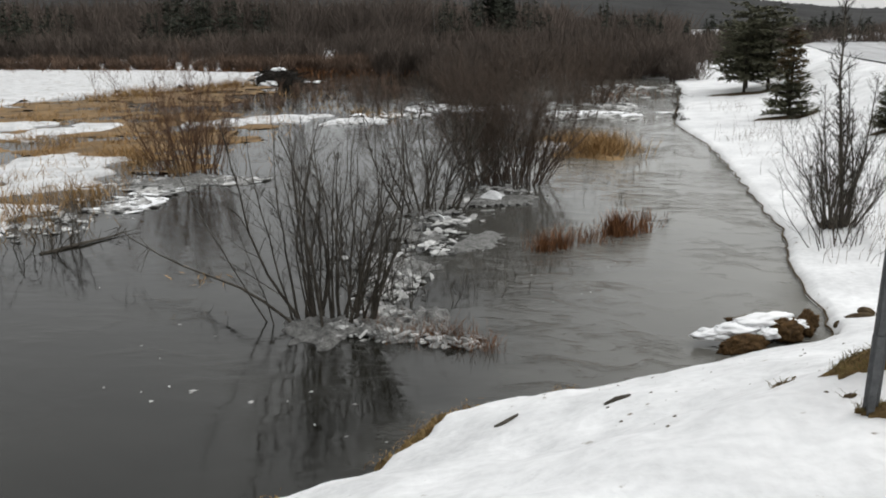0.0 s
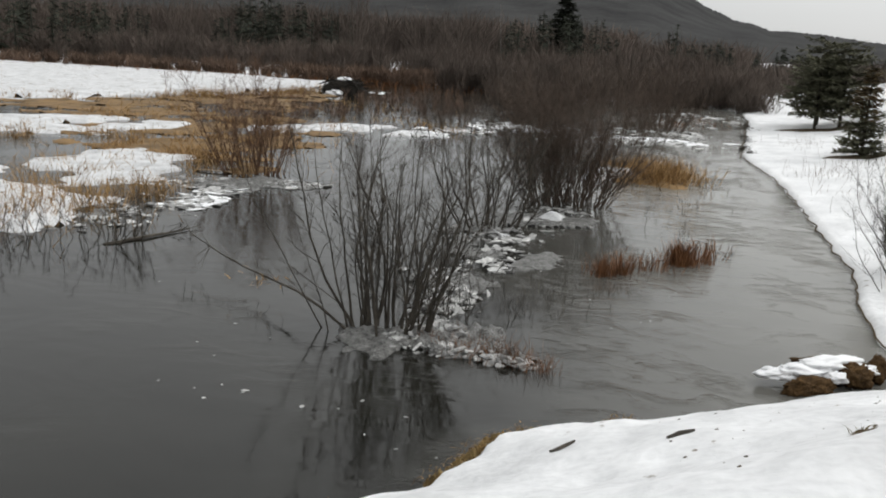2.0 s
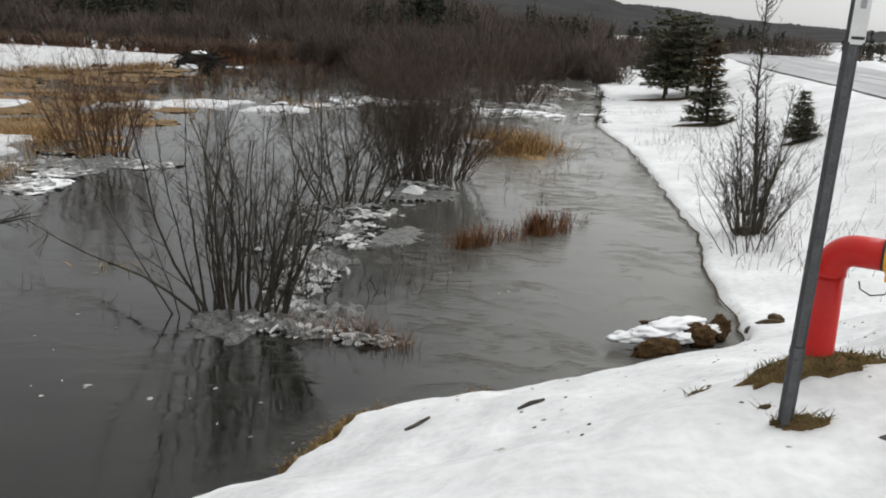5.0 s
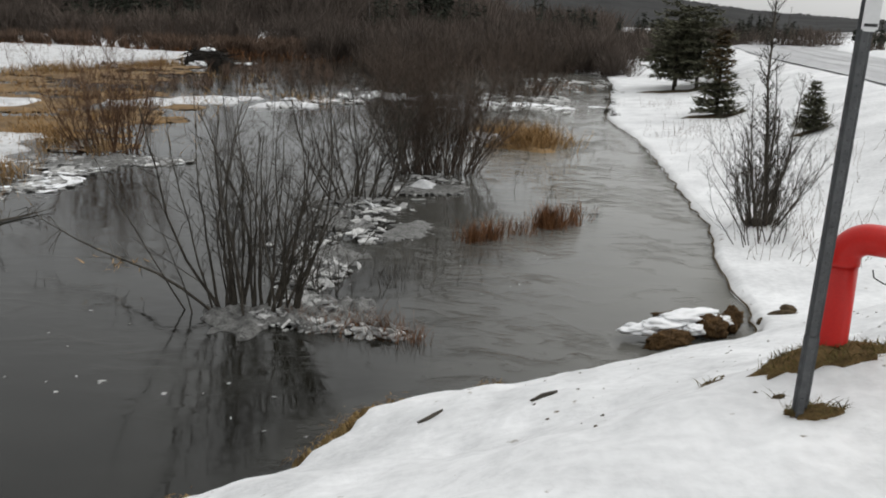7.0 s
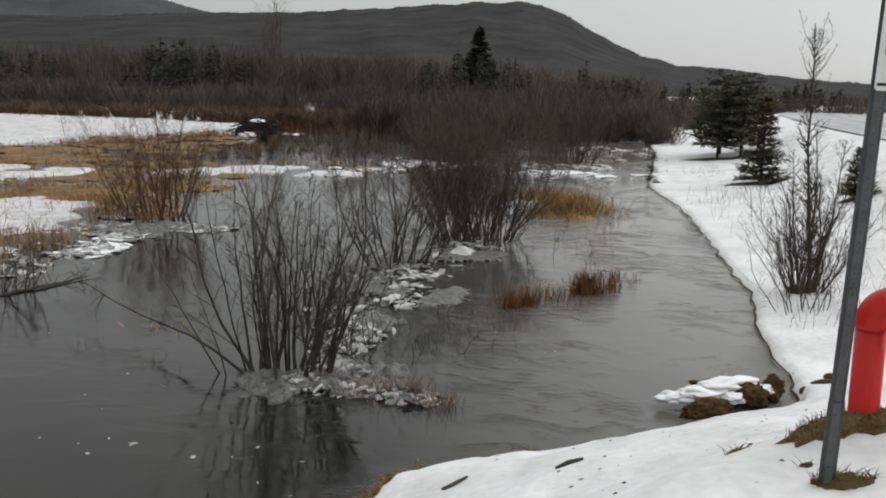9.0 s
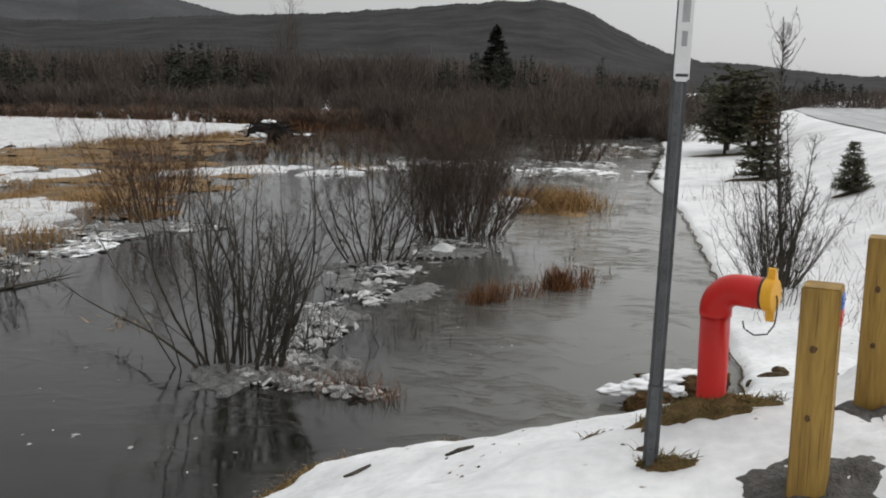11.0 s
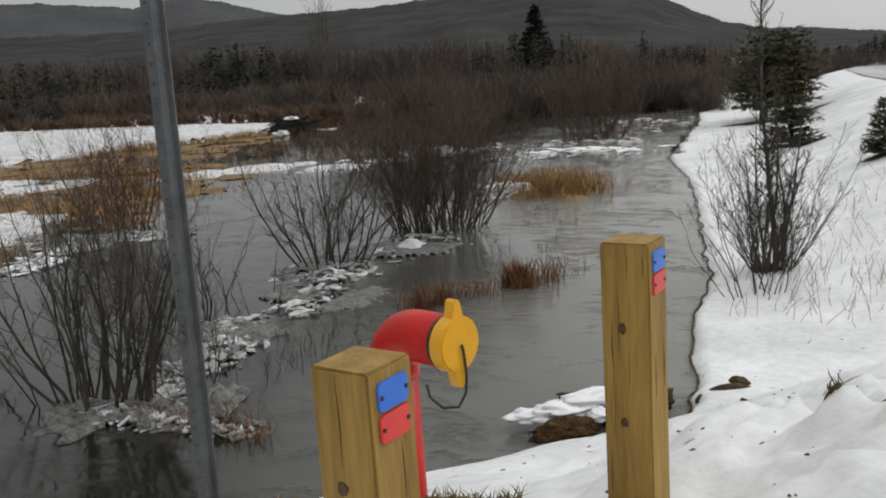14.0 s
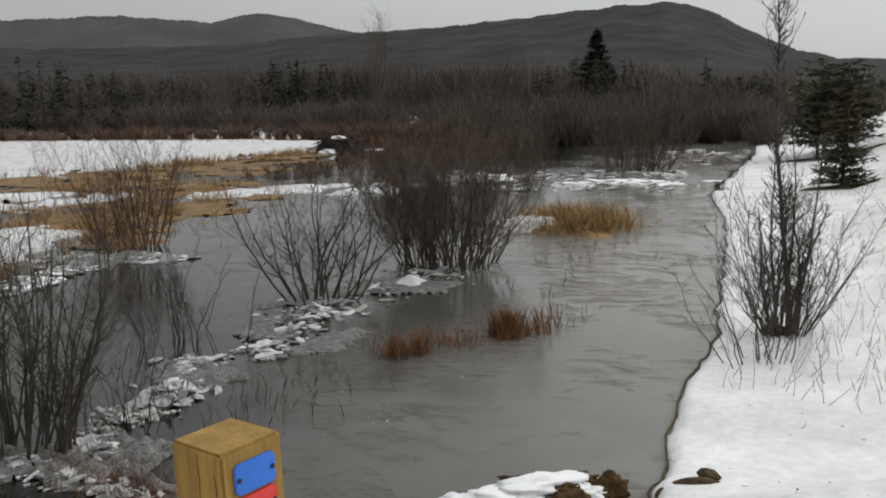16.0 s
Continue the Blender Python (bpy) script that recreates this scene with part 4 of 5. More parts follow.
# ---------- far thickets and forest ----------
def thicket(name, areas, seed, material, label, height, blades, width=0.05, z=0.0):
    """Many upright thin twigs in rounded clumps: x, y, spread x, spread y, clumps."""
    rng = random.Random(seed)
    V, F = [], []
    for cx, cy, sx, sy, clumps in areas:
        for _ in range(clumps):
            x, y = cx + rng.uniform(-sx, sx), cy + rng.uniform(-sy, sy)
            hh = rng.uniform(*height)
            for _ in range(blades):
                a, r = rng.uniform(0, 6.3), rng.random() ** 0.6
                o = Vector((math.cos(a), math.sin(a), 0)) * r
                p = Vector((x, y, z - 0.1)) + o * hh * 0.10
                d = (o * rng.uniform(0.25, 0.6) + Vector((0, 0, 1))).normalized()
                g = rng.uniform(0.0, 0.55)
                blade(V, F, p + d * hh * g, (d + Vector((rng.gauss(0, 0.45), rng.gauss(0, 0.45), rng.gauss(0, 0.2)))).normalized(), hh * rng.uniform(0.25, 0.6) * (1.0 - 0.3 * g), width, rng, 0.15)
    ob = mesh_ob(name, V, F, material)
    return tagged(ob, label, "thicket", kind="stuff")


thicket("alder_thicket", [(-1.5, 58, 6.0, 4.0, 110), (4.2, 57, 2.6, 3.0, 60), (-9, 60, 4, 2.5, 50)], 91, BARK_FAR, "dense grey-brown bare alder thicket at the head of the stream", (2.0, 3.2), 150, 0.032)
thicket("alder_thicket", [(-6.5, 51, 1.6, 2.0, 14), (6.6, 53, 0.8, 3.0, 16)], 92, BARK_FAR, "bare alder clumps along the upper channel", (1.4, 2.4), 140, 0.025)
thicket("bank_brush", [(3.95, 31.0, 0.12, 1.2, 26), (4.5, 35.5, 0.2, 2.0, 30), (5.3, 42, 0.3, 3.0, 30)], 90, BARK, "low dark brush overhanging the bank edge", (0.12, 0.42), 40, 0.016)
thicket("shrub_belt", [(-28, 76, 34, 5, 320), (4, 72, 8, 8, 90), (22, 76, 8, 6, 40), (-80, 82, 30, 8, 160)], 93, BARK_FAR, "belt of reddish-brown bare shrubs beyond the snow", (2.4, 4.2), 120, 0.06)
thicket("marsh_brush", [(-11.5, 40, 3.2, 5.0, 46), (-13, 47, 3.5, 4.0, 40), (-14, 36, 2, 1.5, 14)], 89, BARK_LOW, "low sparse russet brush standing in the flooded marsh", (0.35, 0.9), 36, 0.022)
thicket("shrub_belt", [(-45, 65.5, 26, 2.4, 260), (-14, 63.5, 10, 2.2, 130), (-16.5, 66.5, 3.5, 2.0, 50), (-6, 66, 5, 2, 40)], 94, BARK_LOW, "low reddish bare shrubs beyond the snow", (0.9, 1.8), 100, 0.05)
thicket("roadside_trees", [(15, 84, 5, 8, 50), (52, 140, 26, 14, 180), (30, 105, 8, 12, 70), (78, 128, 34, 16, 220)], 95, BARK_FAR, "bare woodland beyond the road", (2.2, 3.8), 90, 0.08)


def far_forest(seed):
    rng = random.Random(seed)
    V, F = [], []

    def spruce(x, y, h, w, z=0.3):
        tube(V, F, [Vector((x, y, z)), Vector((x, y, z + h))], [0.1, 0.02], 3)
        for _ in range(75):
            f = 0.08 + 0.92 * rng.random() ** 1.25
            a = rng.uniform(0, 6.3)
            r = w * 0.5 * (1 - f) ** 0.8 + 0.12
            o = Vector((math.cos(a), math.sin(a), 0))
            blade(V, F, Vector((x, y, z + h * f)) + o * r * rng.uniform(0.0, 0.45), (o + Vector((0, 0, rng.uniform(-0.6, 0.25)))).normalized(), r * rng.uniform(0.45, 0.85) + 0.12, rng.uniform(0.25, 0.5), rng, 0.2)

    for _ in range(760):
        a = radians(rng.uniform(-62, 34))
        d = rng.uniform(86, 135)
        clump = noise.noise((math.degrees(a) * 0.22, d * 0.015, 1))
        if clump < -0.02 + (0.25 if a < -0.6 else 0):
            continue
        h = rng.uniform(4.2, 6.2) * (0.9 + 0.6 * clump) * (0.55 if a > 0.04 else 1)
        spruce(d * math.sin(a), d * math.cos(a), h, h * rng.uniform(0.38, 0.55))
    ob = mesh_ob("far_conifers", V, F, NEEDLE_FAR)
    tagged(ob, "dark distant spruces in a mixed forest edge", "forest", kind="stuff")


far_forest(96)
thicket("far_woods", [(-82, 118, 40, 22, 330), (-34, 112, 14, 14, 130), (-110, 120, 30, 30, 140)], 97, BARK_FAR, "bare grey-brown distant woodland", (6.0, 9.0), 100, 0.10, 0.3)
thicket("far_woods", [(-18, 118, 16, 18, 150), (4, 125, 10, 20, 70)], 100, BARK_FAR, "bare grey-brown distant woodland", (4.0, 6.2), 90, 0.10, 0.3)
thicket("far_woods", [(-80, 200, 80, 30, 300)], 99, BARK_FAR, "bare grey-brown distant woodland", (7, 11), 70, 0.2, 0.4)


def tall_bare_tree():
    root = thing("tall_bare_tree", (-26.2, 80, 0.3), "tall pale bare tree above the shrub belt", "tree")
    rng = random.Random(5)
    for i in range(4):
        V, F = stem_mesh(rng, (rng.uniform(-0.3, 0.3), 0, 0), (rng.uniform(-0.22, 0.22), rng.uniform(-0.1, 0.1)), rng.uniform(8.5, 10.3), 0.11, 50, 6, 0, 0.05)
        mesh_ob("limb", V, F, BARK_FAR, root)


tall_bare_tree()


def pale_trunks(seed):
    rng = random.Random(seed)
    V, F = [], []
    for _ in range(14):
        a, d = radians(rng.uniform(-50, 0)), rng.uniform(95, 130)
        x, y, h = d * math.sin(a), d * math.cos(a), rng.uniform(4, 7.5)
        tube(V, F, [Vector((x, y, 0.3)), Vector((x + rng.gauss(0, 0.3), y, h))], [0.05, 0.02], 4)
    ob = mesh_ob("birch_trunks", V, F, surface("pale birch bark", (0.08, 0.073, 0.066), (0.16, 0.15, 0.135), 2, 0.8, 0, 6))
    tagged(ob, "thin pale birch trunks at the forest edge", "tree", kind="stuff")


pale_trunks(98)


# ---------- rock and bank details ----------
def lumpy(name, at, radii, seed, material, label="", parent=None, rough=0.25, turn=0.0, jag=0.0):
    bm = bmesh.new()
    bmesh.ops.create_icosphere(bm, subdivisions=4, radius=1.0)
    off = Vector((seed * 3.1, seed * 1.7, 0))
    for v in bm.verts:
        k = 1 + rough * noise.noise(v.co * 1.6 + off) + rough * 0.5 * noise.noise(v.co * 4 + off) + rough * 0.2 * noise.noise(v.co * 10 + off)
        k += jag * (abs(noise.noise(v.co * 3 + off)) + 0.6 * noise.noise(v.co * 7 + off) - 0.25)
        v.co = Vector((v.co.x * radii[0], v.co.y * radii[1], v.co.z * radii[2])) * k
    bmesh.ops.transform(bm, matrix=Matrix.Translation(at) @ Matrix.Rotation(radians(turn), 4, "Z"), verts=bm.verts)
    return part(name, bm, material, parent, label, True)


def bank_rock():
    root = thing("undercut_sod", (0, 0, 0), "brown undercut block of sod at the water's edge capped with snow", "sod block")
    for at, radii, turn, seed in (((1.98, 8.27, 0.05), (0.29, 0.10, 0.11), 28, 3), ((2.50, 8.55, 0.11), (0.16, 0.10, 0.12), 20, 15), ((2.44, 8.66, 0.17), (0.13, 0.08, 0.07), 30, 16),
                                  ((2.77, 8.83, 0.12), (0.13, 0.10, 0.14), 50, 5), ((2.33, 8.90, 0.11), (0.40, 0.07, 0.10), 14, 12)):
        lumpy("sod", at, radii, seed, SODB, parent=root, turn=turn, rough=0.4, jag=0.35)
    for at, radii, turn, seed in (((1.68, 8.41, 0.115), (0.21, 0.10, 0.05), 8, 6), ((1.97, 8.50, 0.155), (0.27, 0.12, 0.055), 22, 8), ((2.30, 8.70, 0.205), (0.32, 0.12, 0.05), 22, 7),
                                  ((2.28, 8.47, 0.12), (0.12, 0.08, 0.05), 30, 11), ((2.62, 8.72, 0.15), (0.10, 0.10, 0.05), 40, 13)):
        lumpy("snow_cap", at, (radii[0] * 1.1, radii[1] * 1.15, radii[2] * 1.2), seed, SNOW_CLEAN, "smooth snow lying over the sod", root, 0.5, turn)


bank_rock()
clod = thing("earth_clod", (0, 0, 0), "dark wet clod of earth showing through bank snow", "earth")
lumpy("clod", (3.50, 9.22, H(3.50, 9.22) + 0.03), (0.09, 0.05, 0.055), 8, EARTH, parent=clod, turn=-15)
lumpy("clod", (3.42, 9.10, H(3.42, 9.10) + 0.005), (0.17, 0.035, 0.04), 9, EARTH, parent=clod, turn=12)
lumpy("clod", (3.18, 9.03, 0.06), (0.10, 0.045, 0.06), 19, EARTH, parent=clod, turn=40)


def drift_branch():
    """A bare branch drifting flat on the water."""
    rng = random.Random(77)
    V, F = [], []
    line = [Vector(p) for p in ((-8.0, 11.2, 0.0), (-7.65, 11.83, 0.03), (-7.45, 12.3, 0.02), (-7.3, 12.75, 0.03))]
    tube(V, F, line, [0.030, 0.026, 0.018, 0.008], 6)
    for _ in range(9):
        i = rng.randint(0, 2)
        q = line[i].lerp(line[i + 1], rng.random())
        tube(V, F, [q, q + Vector((rng.uniform(-0.3, 0.3), rng.uniform(0.05, 0.4), rng.uniform(0.0, 0.2)))], [0.008, 0.003], 3)
    tagged(mesh_ob("drift_branch", V, F, BARK), "dark bare branch drifting flat on the water", "branch")


drift_branch()


def bank_edge():
    """The dark undercut lip where the bank snow ends over the water."""
    run = [(-0.55, 6.2), (0.25, 6.60), (0.92, 7.03), (1.6, 7.5), (2.4, 7.98), (2.85, 8.48), (3.12, 8.95), (3.17, 10.7), (3.25, 11.6), (3.6, 13.6), (3.66, 15.0), (3.74, 17.3), (3.9, 21), (3.93, 24.4), (3.6, 29.5), (4.2, 34), (4.9, 40), (5.8, 46.3)]
    rng = random.Random(23)
    xs, ys = [], []
    for (ax, ay), (bx, by) in zip(run[:-1], run[1:]):
        n = max(2, int(math.hypot(bx - ax, by - ay) / 0.12))
        for i in range(n):
            xs.append(ax + (bx - ax) * i / n)
            ys.append(ay + (by - ay) * i / n)
    xs, ys = np.array(xs), np.array(ys)
    for _ in range(4):
        d = poly_dist(SH, xs, ys, True) + 0.10 * wobble(xs, ys, 1.6) + 0.03 * wobble(xs, ys, 5.0, 3.0)
        ex = poly_dist(SH, xs + 0.02, ys, True) - poly_dist(SH, xs - 0.02, ys, True)
        ey = poly_dist(SH, xs, ys + 0.02, True) - poly_dist(SH, xs, ys - 0.02, True)
        g = np.maximum(np.hypot(ex, ey), 1e-6)
        xs, ys = xs - ex / g * d, ys - ey / g * d
    V, F = [], []
    tube(V, F, [Vector((x, y, 0.03)) for x, y in zip(xs, ys)], [rng.uniform(0.010, 0.016) * (1 if y > 8.3 else 0.5) for y in ys], 5)
    tagged(mesh_ob("bank_edge", V, F, EARTH), "thin dark lip of wet earth between snow and water", "bank edge", kind="structure")


bank_edge()


def hanging_sod(pts, seed, label):
    """A ragged fringe of dead turf under the snow lip, with short hanging blades."""
    rng = random.Random(seed)
    root = thing("bank_sod", (pts[0][0], pts[0][1], 0), label, "turf", "turf edges of the cut bank")
    for k in range(len(pts) * 4):
        f = k / 4
        i = min(int(f), len(pts) - 2)
        u = min(f - i, 1)
        x = pts[i][0] * (1 - u) + pts[i + 1][0] * u - pts[0][0]
        y = pts[i][1] * (1 - u) + pts[i + 1][1] * u - pts[0][1]
        bm = bmesh.new()
        bmesh.ops.create_icosphere(bm, subdivisions=2, radius=1.0)
        r = rng.uniform(0.025, 0.055)
        for v in bm.verts:
            n = 1 + 0.45 * noise.noise(v.co * 2 + Vector((k, 0, 0)))
            v.co = Vector((x + v.co.x * r * n, y + v.co.y * r * n, 0.06 + v.co.z * 0.11 * n + rng.uniform(-0.01, 0.01)))
        part("sod", bm, BANKSOD, root)
    V, F = [], []
    for _ in range(60 * len(pts)):
        i = rng.randint(0, len(pts) - 2)
        u = rng.random()
        p = Vector((pts[i][0] * (1 - u) + pts[i + 1][0] * u - pts[0][0] + rng.gauss(0, 0.05), pts[i][1] * (1 - u) + pts[i + 1][1] * u - pts[0][1] + rng.gauss(0, 0.05), rng.uniform(0.08, 0.2)))
        blade(V, F, p, Vector((rng.gauss(-0.5, 0.5), rng.gauss(0.5, 0.5), rng.uniform(-1.2, 0.0))).normalized(), rng.uniform(0.03, 0.09), 0.008, rng)
    tagged(mesh_ob("hanging_grass", V, F, TAN, root), kind="stuff")


hanging_sod([(-1.30, 5.06), (-1.15, 5.38), (-1.05, 5.65), (-0.99, 5.88)], 1, "tan sod edge hanging over the water below snow")
hanging_sod([(-0.95, 5.95), (-0.75, 6.1), (-0.56, 6.22)], 2, "thin tan sod edge below the snow lip")
hanging_sod([(0.02, 6.55), (0.18, 6.64)], 3, "small tan sod clump at the snow edge")
hanging_sod([(-2.3, 4.08), (-2.08, 4.3), (-1.9, 4.48)], 4, "tan sod edge hanging over the water below snow")


# a thin dark strip laid on the snow for the shade in a crack
def crack_in_snow(pts, name="snow_crack"):
    V, F = [], []
    tube(V, F, [Vector((x, y, H(x, y) + 0.012)) for x, y in pts], [0.020 - 0.012 * abs(2 * i / (len(pts) - 1) - 1) for i in range(len(pts))], 5)
    ob = mesh_ob(name, V, F, BARK)
    tagged(ob, "dark curved crack in the snow, its shade drawn as a strip", "twig", "twigs on the bank snow")


crack_in_snow([(-0.393, 4.911), (-0.34, 4.96), (-0.29, 5.01), (-0.23, 5.049)])
crack_in_snow([(0.365, 4.644), (0.45, 4.70), (0.54, 4.73)])


def turf_patch(name, x, y, rx, ry, material, label, seed, turn=0.0, lift=0.035, blades=0):
    """A low bare patch melted through the snow."""
    rng = random.Random(seed)
    V, F = [], []
    n, rings = 48, 8
    for r in range(rings + 1):
        f = r / rings
        for i in range(n):
            a = 2 * math.pi * i / n
            k = f * (1 + 0.30 * noise.noise((math.cos(a) * 1.3 + seed, math.sin(a) * 1.3, seed)) + 0.30 * noise.noise((math.cos(a) * 4 + seed, math.sin(a) * 4, seed)))
            px, py = rx * k * math.cos(a), ry * k * math.sin(a)
            c, s = math.cos(radians(turn)), math.sin(radians(turn))
            wx, wy = x + px * c - py * s, y + px * s + py * c
            V.append((wx, wy, H(wx, wy) + lift * (1 - f ** 4) - 0.015 * (f > 0.99) + 0.018 * noise.noise((wx * 18, wy * 18, seed)) + 0.008 * noise.noise((wx * 50, wy * 50, seed))))
    for r in range(rings):
        for i in range(n):
            F.append((r * n + i, r * n + (i + 1) % n, (r + 1) * n + (i + 1) % n, (r + 1) * n + i))
    ob = mesh_ob(name, V, F, material, smooth=True)
    tagged(ob, label, "bare patch")
    if blades:
        BV, BF = [], []
        for _ in range(blades):
            a, f = rng.uniform(0, 6.3), math.sqrt(rng.random())
            px, py = rx * f * math.cos(a), ry * f * math.sin(a)
            c, s = math.cos(radians(turn)), math.sin(radians(turn))
            wx, wy = x + px * c - py * s, y + px * s + py * c
            blade(BV, BF, Vector((wx, wy, H(wx, wy) + lift * 0.6)), Vector((rng.gauss(0, 0.8), rng.gauss(0, 0.8), 0.6)).normalized(), rng.uniform(0.03, 0.08), 0.006, rng)
        g = mesh_ob("grass_cover", BV, BF, TURF, ob)
        tagged(g, kind="stuff")


turf_patch("melted_turf", 1.86, 3.77, 0.38, 0.20, TURF_BASE, "olive-brown turf melted bare round the red pipe", 1, 10, blades=900)
turf_patch("melted_turf", 1.58, 3.17, 0.13, 0.07, TURF_BASE, "small tuft of turf at the foot of the steel post", 2, 0, blades=200)
turf_patch("melted_gravel", 2.12, 2.84, 0.30, 0.26, MUD, "grey gravel melted bare round the timber post", 3, 0, 0.016)
turf_patch("melted_gravel", 2.51, 3.63, 0.19, 0.14, MUD, "grey wet gravel melted bare round the timber post", 4, 0, 0.016)
turf_patch("melted_turf", 7.3, 29.1, 1.1, 0.5, EARTH, "bare brown ground under a young spruce", 6, 5, lift=0.05)
turf_patch("melted_turf", 8.1, 39.6, 2.2, 0.7, EARTH, "bare brown ground under the pines", 7, 5, lift=0.06)
turf_patch("melted_turf", 8.02, 22.4, 0.5, 0.25, EARTH, "bare brown ground under a small spruce", 8, 5, lift=0.04)
# dirt spots; the second and third entries are dark streaks painted for crevice shade
for k, (dx, dy, rx, ry, turn) in enumerate(((3.20, 4.08, 0.035, 0.016, 20), (3.38, 4.40, 0.12, 0.010, 8), (3.66, 4.47, 0.14, 0.012, 5), (1.274, 3.81, 0.075, 0.03, 15), (1.499, 3.407, 0.045, 0.022, 30))):
    turf_patch("dirt_shade_spot", dx, dy, rx, ry, EARTH, "dark spot of dirt, grass and painted crevice shade in the snow", 5 + k, turn, 0.006, 14)


# ---------- timber posts ----------
def timber_post(x, y, base, top, turn, lean, seed):
    root = thing("timber_post", (x, y, base), "square treated timber guard post with blue and red reflectors", "post", "timber posts guarding the pipe")
    root.matrix_world = pose(x, y, base, lean[0], lean[1], turn)
    h, s = top - base, 0.07
    bm = bmesh.new()
    bmesh.ops.create_cube(bm, size=1.0)
    bmesh.ops.transform(bm, matrix=Matrix.Translation((0, 0, (h - 0.3) / 2)) @ Matrix.Diagonal((2 * s, 2 * s, h + 0.3, 1)), verts=bm.verts)
    bmesh.ops.bevel(bm, geom=[e for e in bm.edges], offset=0.006, segments=2, affect="EDGES")
    part("timber", bm, WOOD, root)
    rng = random.Random(seed)
    for zz, xx, size in ((h - 0.24, -0.01, 1.0), (h - 0.515, -0.012, 0.9)):
        bm = bmesh.new()
        rim = []
        for i in range(18):
            t = 2 * math.pi * i / 18
            r = 0.0125 * size * (1 + 0.35 * noise.noise((math.cos(t) * 1.7 + seed, math.sin(t) * 1.7, zz * 9)))
            rim.append((xx + r * math.cos(t) + 0.006 * noise.noise((zz * 5, seed, 0)), r * 1.25 * math.sin(t) + zz))
        lo = [bm.verts.new((a, -s - 0.0005, b)) for a, b in rim]
        hi = [bm.verts.new((xx + (a - xx) * 0.7, -s - 0.0035, zz + (b - zz) * 0.7)) for a, b in rim]
        bm.faces.new(hi)
        for i in range(18):
            bm.faces.new((lo[i], lo[(i + 1) % 18], hi[(i + 1) % 18], hi[i]))
        bmesh.ops.recalc_face_normals(bm, faces=bm.faces)
        part("knot", bm, KNOT, root, "dark knot in the timber")
    for face in (0, 1):
        for _ in range(7):
            z0, c = rng.uniform(0.05, 0.92) * h, rng.uniform(-0.055, 0.055)
            z1 = min(z0 + rng.uniform(0.05, 0.28), h - 0.01)
            bow = rng.gauss(0, 0.003)
            line = [Vector((c, -s - 0.0004, z0)), Vector((c + bow, -s - 0.0004, (z0 + z1) / 2)), Vector((c, -s - 0.0004, z1))]
            if face:
                if z1 > h - 0.16:
                    continue
                line = [Vector((-v.y, v.x, v.z)) for v in line]
            V, F = [], []
            tube(V, F, line, [0.0004, rng.uniform(0.0008, 0.0020), 0.0004], 4)
            mesh_ob("drying_crack", V, F, KNOT, root, label="fine dark drying crack")
    for zz, m, nm in ((h - 0.055, BLUE, "blue_reflector"), (h - 0.118, REDR, "red_reflector")):
        bm = bmesh.new()
        prof = [(-0.046, -0.022), (-0.038, -0.029), (0.038, -0.029), (0.046, -0.022), (0.046, 0.022), (0.038, 0.029), (-0.038, 0.029), (-0.046, 0.022)]
        lo = [bm.verts.new((s + 0.001, a, zz + b)) for a, b in prof]
        hi = [bm.verts.new((s + 0.006, a * 0.97, zz + b * 0.97)) for a, b in prof]
        bm.faces.new(hi)
        for i in range(8):
            bm.faces.new((lo[i], lo[(i + 1) % 8], hi[(i + 1) % 8], hi[i]))
        ref = part(nm, bm, m, root, "rounded oblong reflector plate")
        for yy in (-0.038, 0.038):
            bm = bmesh.new()
            bmesh.ops.create_cone(bm, cap_ends=True, segments=8, radius1=0.005, radius2=0.004, depth=0.003)
            bmesh.ops.transform(bm, matrix=Matrix.Translation((s + 0.0075, yy, zz)) @ Matrix.Rotation(radians(90), 4, "Y"), verts=bm.verts)
            part("screw", bm, BLACK, ref)
    return root


timber_post(2.088, 2.79, 1.70, 2.585, -21.0, (0.0, -0.8), 1)
timber_post(2.596, 3.69, 1.80, 2.632, -20.5, (0.0, -0.8), 2)


